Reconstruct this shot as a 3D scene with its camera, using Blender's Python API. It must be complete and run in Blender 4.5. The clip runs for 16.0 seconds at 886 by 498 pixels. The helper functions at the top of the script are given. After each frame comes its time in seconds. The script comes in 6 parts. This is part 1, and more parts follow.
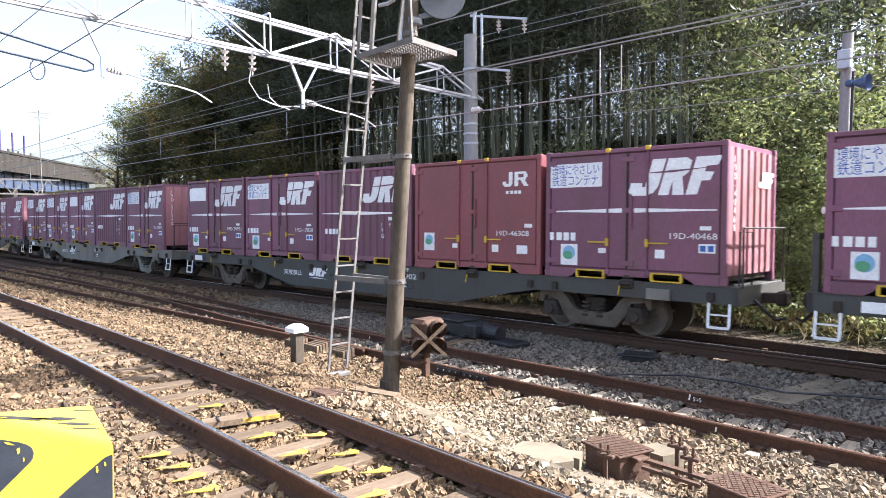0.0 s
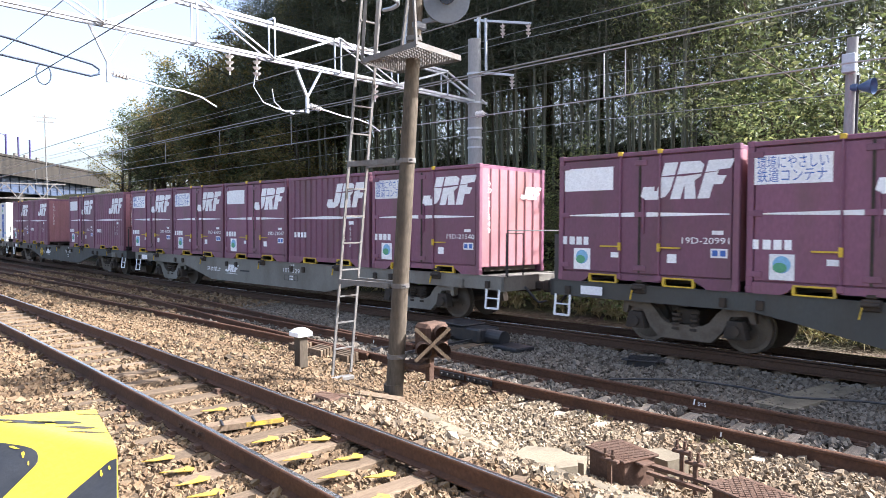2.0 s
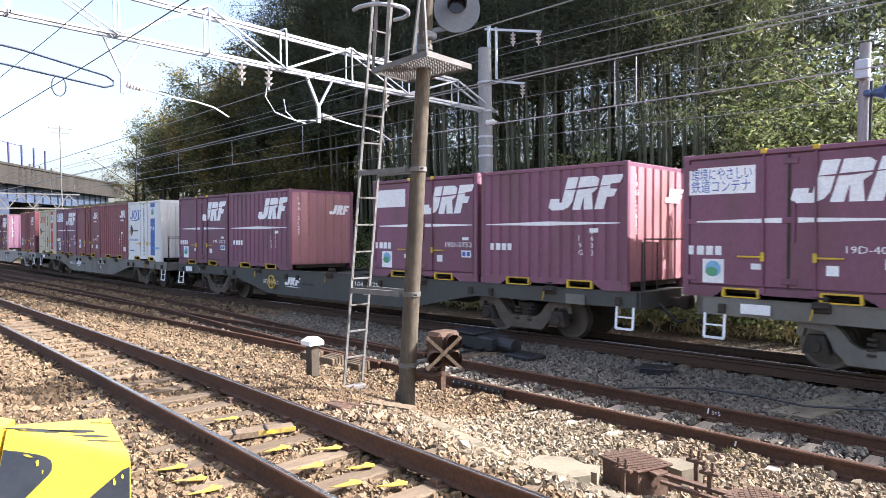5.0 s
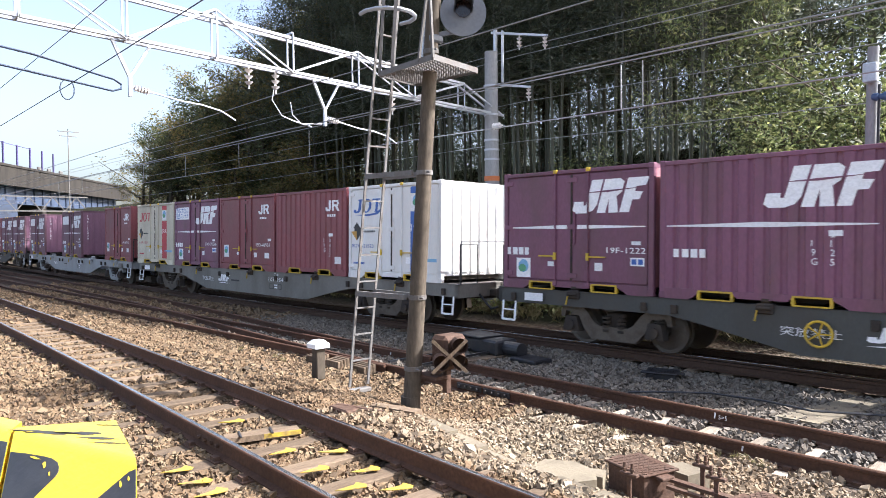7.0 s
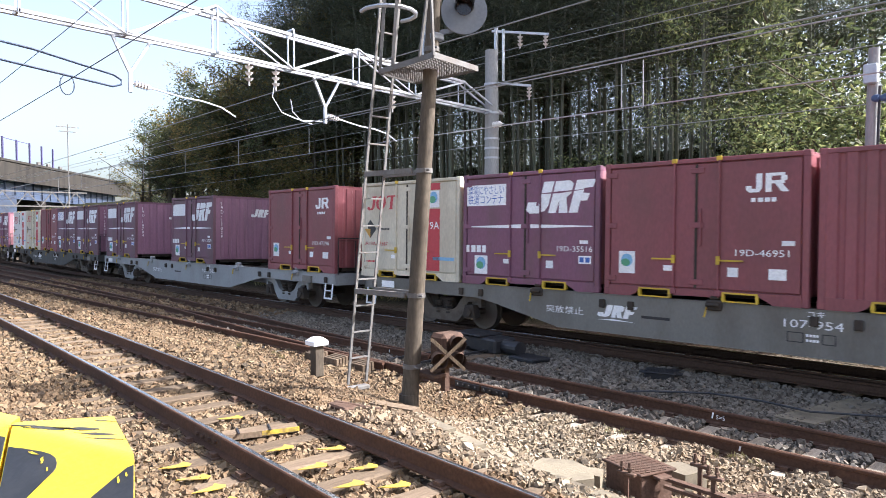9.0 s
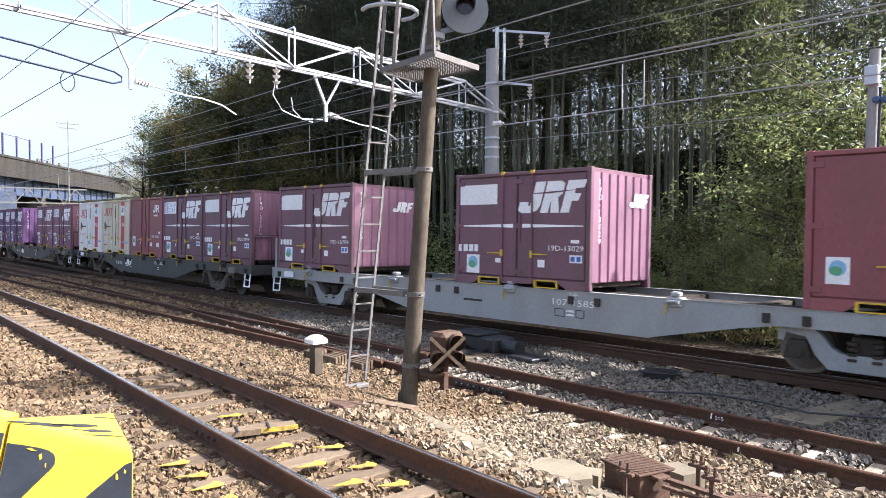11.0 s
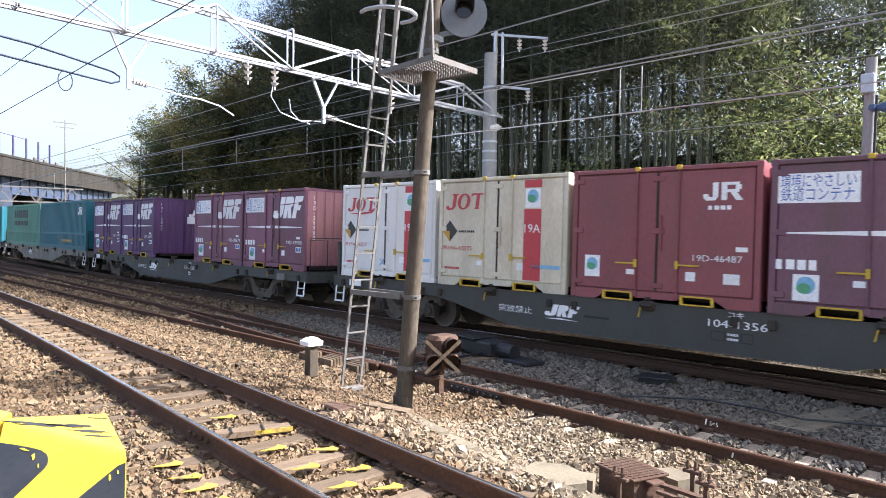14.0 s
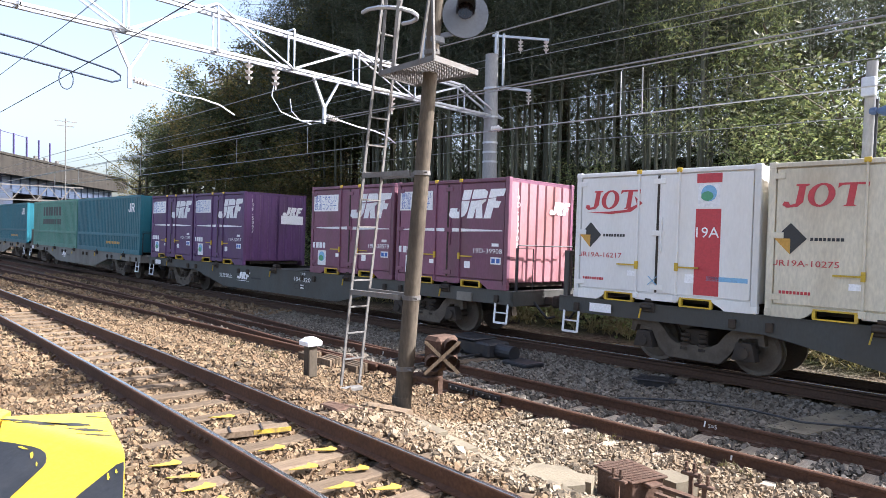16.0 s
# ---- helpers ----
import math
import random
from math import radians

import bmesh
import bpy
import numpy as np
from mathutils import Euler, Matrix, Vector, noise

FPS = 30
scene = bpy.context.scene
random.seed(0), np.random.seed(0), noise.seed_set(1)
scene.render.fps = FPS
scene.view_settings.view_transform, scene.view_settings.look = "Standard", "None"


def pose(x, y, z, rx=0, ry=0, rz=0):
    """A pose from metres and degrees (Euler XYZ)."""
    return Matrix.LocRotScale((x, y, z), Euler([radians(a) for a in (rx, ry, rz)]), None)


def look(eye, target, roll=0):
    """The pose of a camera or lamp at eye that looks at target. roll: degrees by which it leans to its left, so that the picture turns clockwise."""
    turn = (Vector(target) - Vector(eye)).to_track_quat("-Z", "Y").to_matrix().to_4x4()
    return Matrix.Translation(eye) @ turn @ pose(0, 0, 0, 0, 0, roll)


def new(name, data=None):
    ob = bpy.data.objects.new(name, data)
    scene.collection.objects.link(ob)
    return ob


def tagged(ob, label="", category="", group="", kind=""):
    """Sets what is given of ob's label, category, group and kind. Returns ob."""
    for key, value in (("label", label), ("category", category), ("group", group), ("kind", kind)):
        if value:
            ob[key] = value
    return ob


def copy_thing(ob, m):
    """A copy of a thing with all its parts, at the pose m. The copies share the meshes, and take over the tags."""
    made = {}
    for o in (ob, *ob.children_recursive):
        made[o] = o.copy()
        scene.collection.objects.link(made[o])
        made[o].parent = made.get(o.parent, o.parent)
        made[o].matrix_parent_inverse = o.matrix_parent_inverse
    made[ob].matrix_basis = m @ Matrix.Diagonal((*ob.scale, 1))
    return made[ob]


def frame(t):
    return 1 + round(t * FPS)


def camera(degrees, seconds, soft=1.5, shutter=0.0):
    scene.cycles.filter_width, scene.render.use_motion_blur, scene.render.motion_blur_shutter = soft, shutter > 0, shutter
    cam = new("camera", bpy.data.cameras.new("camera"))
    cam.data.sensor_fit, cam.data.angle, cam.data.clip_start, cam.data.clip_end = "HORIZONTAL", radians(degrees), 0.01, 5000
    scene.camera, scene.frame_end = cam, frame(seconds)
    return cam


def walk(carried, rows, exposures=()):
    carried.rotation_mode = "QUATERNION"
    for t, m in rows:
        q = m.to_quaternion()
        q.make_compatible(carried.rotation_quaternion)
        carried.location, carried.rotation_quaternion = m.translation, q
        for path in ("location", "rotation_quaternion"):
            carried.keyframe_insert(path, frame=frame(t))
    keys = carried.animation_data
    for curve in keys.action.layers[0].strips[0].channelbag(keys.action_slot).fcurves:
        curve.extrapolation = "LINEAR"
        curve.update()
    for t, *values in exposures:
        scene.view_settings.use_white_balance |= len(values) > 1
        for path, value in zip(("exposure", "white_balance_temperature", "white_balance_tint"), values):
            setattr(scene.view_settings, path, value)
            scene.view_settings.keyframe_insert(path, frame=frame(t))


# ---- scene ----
from mathutils import geometry

# ---------------------------------------------------------------- camera
cam = camera(64.74, 16.0, soft=0.5, shutter=0.12)
EYE = Vector((0.0, 0.0, 2.434))


def aim(yaw, pitch, roll):
    """Camera pose at EYE; yaw in degrees to the left of +y."""
    a, p = radians(yaw), radians(pitch)
    way = Vector((-math.sin(a) * math.cos(p), math.cos(a) * math.cos(p), math.sin(p)))
    return look(EYE, EYE + way, roll)


AIMS = [(0, 45.534, -2.912, -0.500), (0.5, 45.596, -2.957, -0.751), (1, 45.648, -2.881, -0.689), (1.5, 45.784, -2.745, -0.666),
        (2, 45.858, -2.570, -0.488), (2.5, 45.993, -2.419, -0.604), (3, 46.113, -2.278, -0.591), (3.5, 46.341, -2.139, -0.640),
        (4, 46.475, -2.072, -0.733), (6.5, 47.177, -1.598, -0.611), (7, 47.244, -1.592, -0.619), (7.5, 47.228, -1.605, -0.436),
        (8, 47.186, -1.654, -0.327), (8.5, 47.170, -1.718, -0.234), (9, 47.185, -1.744, -0.207), (11.5, 47.158, -1.813, 0.241),
        (12, 47.118, -1.760, 0.362), (12.5, 46.985, -1.667, 0.522), (13, 46.964, -1.599, 0.553), (13.5, 46.908, -1.574, 0.659),
        (14, 46.882, -1.567, 0.703), (14.5, 46.904, -1.551, 0.912), (14.95, 46.869, -1.502, 1.056), (15.5, 46.869, -1.502, 1.056),
        (16, 46.869, -1.502, 1.056)]
walk(cam, [(t, aim(*a)) for t, *a in AIMS], exposures=[(0, 1.80, 6080, 13), (3.5, 1.72, 6080, 13), (6.8, 1.58, 6080, 13), (8, 1.45, 6080, 13), (9, 1.60, 6080, 13), (12.5, 1.58, 6080, 13), (16, 1.58, 6080, 13)])

# ---------------------------------------------------------------- light
SUN_TO = Vector((0.68, 0.72, 0.87)).normalized()
world = bpy.data.worlds.new("sky")
scene.world = world
world.use_nodes = True
_n = world.node_tree.nodes
_sky = _n.new("ShaderNodeTexSky")
_sky.sky_type, _sky.sun_disc = "NISHITA", False
_sky.sun_elevation = math.asin(SUN_TO.z)
_sky.sun_rotation = math.atan2(SUN_TO.x, SUN_TO.y)
_sky.air_density, _sky.dust_density, _sky.ozone_density = 1.0, 4.0, 1.2
_n["Background"].inputs["Strength"].default_value = 0.135
_haze = _n.new("ShaderNodeHueSaturation")
_haze.inputs["Saturation"].default_value = 0.8
world.node_tree.links.new(_sky.outputs[0], _haze.inputs["Color"])
world.node_tree.links.new(_haze.outputs[0], _n["Background"].inputs["Color"])
sun = new("sun", bpy.data.lights.new("sun", "SUN"))
sun.data.energy, sun.data.angle, sun.data.color = 5.0, radians(0.5), (1.0, 0.98, 0.955)
sun.matrix_world = look(SUN_TO * 80, (0, 0, 0))

# ---------------------------------------------------------------- materials


class Nodes:
    """Short hand for building a node material."""

    def __init__(self, name):
        self.mat = bpy.data.materials.new(name)
        self.mat.use_nodes = True
        self.t = self.mat.node_tree
        self.bsdf = self.t.nodes["Principled BSDF"]
        self.coord = self.t.nodes.new("ShaderNodeTexCoord").outputs["Object"]

    def node(self, kind, **kw):
        n = self.t.nodes.new("ShaderNode" + kind)
        for k, v in kw.items():
            if k in n.inputs:
                self.put(n.inputs[k], v)
        return n

    def put(self, sock, v):
        if isinstance(v, bpy.types.NodeSocket):
            self.t.links.new(v, sock)
        else:
            sock.default_value = v

    def noise(self, scale, detail=4.0, stretch=(1, 1, 1), rough=0.55):
        m = self.node("Mapping", Vector=self.coord, Scale=stretch)
        return self.node("TexNoise", Vector=m.outputs[0], Scale=scale, Detail=detail, Roughness=rough).outputs[0]

    def ramp(self, fac, a, b, ca=(0, 0, 0, 1), cb=(1, 1, 1, 1)):
        r = self.node("ValToRGB", Fac=fac)
        r.color_ramp.elements[0].position, r.color_ramp.elements[1].position = a, b
        r.color_ramp.elements[0].color, r.color_ramp.elements[1].color = ca, cb
        return r.outputs[0]

    def mix(self, fac, a, b, blend="MIX"):
        m = self.t.nodes.new("ShaderNodeMix")
        m.data_type, m.blend_type = "RGBA", blend
        for i, v in ((0, fac), (6, a), (7, b)):
            self.put(m.inputs[i], v)
        return m.outputs[2]

    def bump(self, height, strength, distance=0.01):
        self.put(self.bsdf.inputs["Normal"], self.node("Bump", Height=height, Strength=strength, Distance=distance).outputs[0])


def c4(c):
    return (*c, 1.0)


def surface(name, color, rough=0.6, metal=0.0, stain=None, stain_amount=0.5, stain_scale=1.2, grain=0.12, grain_scale=30.0,
            stretch=(1, 1, 1), bump=0.15, vary=0.1, spec=0.5):
    """Paint, steel, concrete or wood: base colour with grain, stains, relief and a slight shift from object to object."""
    n = Nodes(name)
    base = n.mix(n.ramp(n.noise(grain_scale, 5, stretch), 0.3, 0.7), c4([c * (1 - grain) for c in color]), c4([min(1, c * (1 + grain)) for c in color]))
    if stain:
        f = n.node("Math", **{})
        f.operation = "MULTIPLY"
        n.put(f.inputs[0], n.ramp(n.noise(stain_scale, 6, stretch), 0.45, 0.72))
        n.put(f.inputs[1], stain_amount)
        base = n.mix(f.outputs[0], base, c4(stain))
    if vary:
        h = n.node("HueSaturation", Color=base)
        r = n.node("MapRange")
        n.put(r.inputs[0], n.node("ObjectInfo").outputs["Random"])
        r.inputs[3].default_value, r.inputs[4].default_value = 1 - vary, 1 + vary
        n.put(h.inputs["Value"], r.outputs[0])
        base = h.outputs[0]
    n.put(n.bsdf.inputs["Base Color"], base)
    rr = n.node("MapRange")
    n.put(rr.inputs[0], n.noise(7, 4, stretch))
    rr.inputs[3].default_value, rr.inputs[4].default_value = max(0.05, rough - 0.12), min(1, rough + 0.12)
    n.put(n.bsdf.inputs["Roughness"], rr.outputs[0])
    n.bsdf.inputs["Metallic"].default_value = metal
    n.bsdf.inputs["Specular IOR Level"].default_value = 0.15 if rough >= 0.7 else spec
    if bump:
        n.bump(n.noise(grain_scale * 1.3, 5, stretch), bump, 0.01)
    return n.mat


def stones_material(name, dark, light, warm, tint=(0.165, 0.100, 0.052)):
    """Crushed stone, each with a tone of its own."""
    n = Nodes(name)
    r = n.node("NewGeometry").outputs["Random Per Island"]
    ramp = n.node("ValToRGB", Fac=r)
    e = ramp.color_ramp.elements
    e[0].color, e[1].color = c4(dark), c4(light)
    e.new(0.35).color = c4(warm)
    e.new(0.62).color = c4([(a + b) / 2 for a, b in zip(light, warm)])
    base = n.mix(n.ramp(n.noise(0.35, 3), 0.4, 0.65), ramp.outputs[0], n.mix(0.5, ramp.outputs[0], c4(tint)))
    base = n.mix(n.ramp(n.noise(60, 4), 0.35, 0.8), base, n.mix(0.4, base, c4((0.24, 0.205, 0.155))))
    n.put(n.bsdf.inputs["Base Color"], base)
    n.bsdf.inputs["Roughness"].default_value = 0.9
    n.bsdf.inputs["Specular IOR Level"].default_value = 0.2
    n.bump(n.noise(90, 4), 0.4, 0.006)
    return n.mat


def leaf_material(name, a, b, c, glow=0.3, through_share=0.4):
    """Leaves with light shining through them."""
    n = Nodes(name)
    r = n.node("NewGeometry").outputs["Random Per Island"]
    ramp = n.node("ValToRGB", Fac=r)
    e = ramp.color_ramp.elements
    e[0].color, e[1].color = c4(a), c4(c)
    e.new(0.6).color = c4(b)
    h = n.node("HueSaturation", Color=ramp.outputs[0])
    m = n.node("MapRange")
    n.put(m.inputs[0], n.node("ObjectInfo").outputs["Random"])
    m.inputs[3].default_value, m.inputs[4].default_value = 0.75, 1.25
    n.put(h.inputs["Value"], m.outputs[0])
    n.put(n.bsdf.inputs["Base Color"], h.outputs[0])
    n.bsdf.inputs["Roughness"].default_value = 0.5
    tr = n.node("BsdfTranslucent", Color=n.mix(glow, h.outputs[0], c4((0.26, 0.31, 0.10))))
    mx = n.node("MixShader")
    mx.inputs[0].default_value = through_share
    n.t.links.new(n.bsdf.outputs[0], mx.inputs[1])
    n.t.links.new(tr.outputs[0], mx.inputs[2])
    n.t.links.new(mx.outputs[0], n.t.nodes["Material Output"].inputs[0])
    return n.mat


M = {
    "wine": surface("wine_paint", (0.195, 0.074, 0.120), 0.5, stain=(0.120, 0.066, 0.062), stain_amount=0.6, stain_scale=1.6, stretch=(1, 1, 0.35), vary=0.16),
    "red": surface("oxide_red_paint", (0.245, 0.068, 0.078), 0.5, stain=(0.14, 0.062, 0.055), stain_amount=0.5, stretch=(1, 1, 0.35), vary=0.1),
    "wine_faded": surface("faded_plum_paint", (0.165, 0.078, 0.106), 0.6, stain=(0.115, 0.072, 0.060), stain_amount=0.7, stain_scale=1.6, stretch=(1, 1, 0.35), vary=0.12),
    # wine end walls: sunlight painted in as a paler, pinker base colour
    "wine_end_lit": surface("sunlit_tint_end_paint", (0.35, 0.160, 0.176), 0.55, stain=(0.26, 0.13, 0.10), stain_amount=0.6, stretch=(1, 1, 0.35), vary=0.12),
    # violet end paint, lightened to lilac to carry the sunlight on it
    "violet_end_lit": surface("sunlit_tint_lilac_end_paint", (0.26, 0.128, 0.185), 0.5, stain=(0.17, 0.09, 0.12), stain_amount=0.5, stretch=(1, 1, 0.35), vary=0.1),
    "violet": surface("violet_paint", (0.105, 0.044, 0.130), 0.5, stain=(0.07, 0.04, 0.06), stain_amount=0.5, stretch=(1, 1, 0.35), vary=0.08),
    "white_box": surface("white_container_paint", (0.80, 0.79, 0.76), 0.45, grain=0.04, stain=(0.52, 0.46, 0.36), stain_amount=0.3, stain_scale=0.8, stretch=(1, 1, 0.3)),
    "cream_box": surface("cream_container_paint", (0.66, 0.60, 0.46), 0.5, stain=(0.33, 0.25, 0.15), stain_amount=0.55, stretch=(1, 1, 0.3)),
    "teal": surface("teal_paint", (0.020, 0.150, 0.190), 0.45, stain=(0.03, 0.09, 0.10), stain_amount=0.4, stretch=(1, 1, 0.3)),
    "sea_green": surface("sea_green_paint", (0.110, 0.300, 0.230), 0.5, stain=(0.08, 0.16, 0.12), stain_amount=0.5, stretch=(1, 1, 0.3)),
    "white": surface("white_marking_paint", (0.86, 0.86, 0.86), 0.5, stain=(0.60, 0.52, 0.50), stain_amount=0.15, stain_scale=2.5),
    "decal_red": surface("red_marking", (0.50, 0.05, 0.06), 0.5, vary=0),
    "decal_blue": surface("blue_marking", (0.05, 0.13, 0.42), 0.5, vary=0),
    "decal_black": surface("black_marking", (0.03, 0.03, 0.03), 0.5, vary=0),
    "decal_ochre": surface("ochre_marking", (0.55, 0.30, 0.05), 0.5, vary=0),
    "decal_green": surface("green_marking", (0.10, 0.34, 0.18), 0.5, vary=0),
    "decal_sky": surface("pale_blue_marking", (0.22, 0.45, 0.66), 0.5, vary=0),
    "yellow": surface("yellow_paint", (0.60, 0.40, 0.03), 0.5, stain=(0.20, 0.13, 0.05), stain_amount=0.6, stain_scale=6),
    "yellow_worn": surface("worn_yellow_paint", (0.46, 0.32, 0.05), 0.7, stain=(0.15, 0.11, 0.075), stain_amount=0.95, stain_scale=9, grain=0.3),
    "signal_grey": surface("signal_board_grey", (0.13, 0.14, 0.155), 0.5, stain=(0.18, 0.18, 0.18), stain_amount=0.4),
    "wagon_grey": surface("wagon_grey_paint", (0.200, 0.190, 0.165), 0.6, stain=(0.09, 0.07, 0.05), stain_amount=0.6, stretch=(1, 1, 0.4)),
    "wagon_blue": surface("wagon_bluish_paint", (0.064, 0.066, 0.060), 0.65, stain=(0.06, 0.05, 0.04), stain_amount=0.7, stretch=(1, 1, 0.4)),
    "wagon_new": surface("wagon_clean_grey_paint", (0.300, 0.310, 0.310), 0.5, stain=(0.16, 0.14, 0.12), stain_amount=0.4, stretch=(1, 1, 0.4)),
    "under": surface("grimy_running_gear", (0.050, 0.042, 0.036), 0.8, stain=(0.09, 0.065, 0.045), stain_amount=0.7, stain_scale=4),
    "frame_brown": surface("dusty_brown_bogie_casting", (0.125, 0.104, 0.082), 0.75, stain=(0.070, 0.052, 0.040), stain_amount=0.7, stain_scale=4),
    "tyre": surface("wheel_steel", (0.16, 0.14, 0.12), 0.5, 0.6, stain=(0.07, 0.05, 0.04), stain_amount=0.6),
    "rail": surface("rusty_rail_steel", (0.105, 0.055, 0.035), 0.75, 0.1, stain=(0.06, 0.035, 0.025), stain_amount=0.6, stain_scale=2, grain=0.25),
    "rail_dark": surface("dark_brown_rail", (0.075, 0.046, 0.033), 0.7, 0.1, stain=(0.075, 0.045, 0.03), stain_amount=0.5, stain_scale=2, grain=0.25),
    "rail_top": surface("polished_rail_head", (0.50, 0.49, 0.48), 0.22, 0.95, grain=0.1, bump=0.05),
    "wood": surface("weathered_timber", (0.165, 0.120, 0.080), 0.85, stain=(0.085, 0.058, 0.038), stain_amount=0.6, stain_scale=4, grain=0.35, grain_scale=22, stretch=(6, 0.7, 1), bump=0.5, vary=0.3),
    "wood_pale": surface("sun_bleached_timber", (0.30, 0.25, 0.19), 0.85, stain=(0.12, 0.09, 0.065), stain_amount=0.6, stain_scale=4, grain=0.35, grain_scale=22, stretch=(6, 0.7, 1), bump=0.5, vary=0.35),
    "concrete": surface("weathered_concrete", (0.200, 0.168, 0.118), 0.9, stain=(0.10, 0.082, 0.062), stain_amount=0.7, stain_scale=3, bump=0.4),
    "bridge": surface("dark_streaked_concrete", (0.042, 0.037, 0.031), 0.9, stain=(0.012, 0.011, 0.011), stain_amount=0.95, stain_scale=0.9, stretch=(1, 1, 0.12), bump=0.4),
    "pole": surface("stained_mast_steel", (0.098, 0.079, 0.058), 0.8, stain=(0.055, 0.044, 0.034), stain_amount=0.75, stain_scale=3.5, grain=0.25, stretch=(1, 1, 0.3)),
    "pole_grey": surface("grey_pole_concrete", (0.34, 0.34, 0.33), 0.8, stain=(0.22, 0.21, 0.20), stain_amount=0.5, stain_scale=2, stretch=(1, 1, 0.3)),
    "galv": surface("galvanised_steel", (0.50, 0.52, 0.55), 0.45, 0.55, stain=(0.40, 0.40, 0.40), stain_amount=0.4, stain_scale=3, grain=0.08),
    "galv_dull": surface("dull_galvanised_steel", (0.165, 0.158, 0.148), 0.7, 0.1, stain=(0.11, 0.08, 0.06), stain_amount=0.5, stain_scale=4),
    "rust": surface("rusted_iron", (0.105, 0.066, 0.048), 0.85, 0.1, stain=(0.085, 0.045, 0.03), stain_amount=0.7, stain_scale=6, grain=0.3, bump=0.4),
    "dark_iron": surface("oily_dark_iron", (0.022, 0.022, 0.025), 0.5, 0.2, stain=(0.06, 0.05, 0.04), stain_amount=0.5, stain_scale=5),
    "black": surface("black_paint", (0.028, 0.028, 0.030), 0.55, stain=(0.09, 0.085, 0.08), stain_amount=0.4, stain_scale=5),
    "guard_yellow": surface("guard_yellow_paint", (0.84, 0.60, 0.03), 0.36, stain=(0.40, 0.25, 0.05), stain_amount=0.25, stain_scale=4),
    "porcelain": surface("insulator_porcelain", (0.66, 0.62, 0.58), 0.25, bump=0.02),
    "wire": surface("overhead_wire", (0.30, 0.30, 0.29), 0.5, 0.5, bump=0),
    "dark_wire": surface("bronze_wire", (0.05, 0.06, 0.075), 0.5, 0.5, bump=0),
    "glass": surface("dark_lens", (0.02, 0.012, 0.012), 0.12, bump=0),
    "bark": surface("bark", (0.100, 0.082, 0.060), 0.9, stain=(0.05, 0.06, 0.035), stain_amount=0.5, stain_scale=4, bump=0.6, stretch=(1, 1, 0.2)),
    "culm": surface("bamboo_culm", (0.075, 0.078, 0.045), 0.45, stain=(0.20, 0.18, 0.12), stain_amount=0.6, stain_scale=3, stretch=(1, 1, 0.15), vary=0.35),
    "steel_blue": surface("faded_blue_steel", (0.040, 0.058, 0.098), 0.6, stain=(0.03, 0.03, 0.038), stain_amount=0.7, stain_scale=1.2),
    "violet_post": surface("purple_fence_paint", (0.060, 0.050, 0.130), 0.6),
    "orange": surface("orange_band", (0.55, 0.16, 0.05), 0.6),
    "plastic_grey": surface("loudspeaker_paint", (0.06, 0.10, 0.19), 0.5),
    "stones": stones_material("ballast_stone", (0.024, 0.018, 0.012), (0.205, 0.147, 0.084), (0.125, 0.071, 0.033)),
    "stones_pale": stones_material("pale_ballast_stone", (0.032, 0.027, 0.020), (0.330, 0.270, 0.190), (0.190, 0.138, 0.084)),
    "stones_grey": stones_material("grey_ballast_stone", (0.036, 0.031, 0.027), (0.215, 0.190, 0.160), (0.115, 0.095, 0.075), (0.12, 0.095, 0.07)),
    "bamboo_leaf": leaf_material("bamboo_leaves", (0.034, 0.046, 0.030), (0.062, 0.078, 0.047), (0.140, 0.150, 0.090), 0.12, 0.35),
    "tree_leaf": leaf_material("broad_leaves", (0.038, 0.050, 0.024), (0.070, 0.084, 0.036), (0.16, 0.150, 0.066), 0.25, 0.42),
    # leaf colours raised to carry sunlight on bamboo and bushes; also the low vines
    "lit_leaf": leaf_material("lit_leaves_and_vines", (0.110, 0.145, 0.058), (0.210, 0.245, 0.100), (0.42, 0.40, 0.17), 0.4, 0.5),
    "autumn_leaf": leaf_material("turning_leaves", (0.095, 0.092, 0.030), (0.18, 0.140, 0.045), (0.33, 0.21, 0.07), 0.3, 0.45),
    "straw": leaf_material("dry_grass", (0.20, 0.16, 0.07), (0.30, 0.24, 0.12), (0.17, 0.14, 0.06)),
}


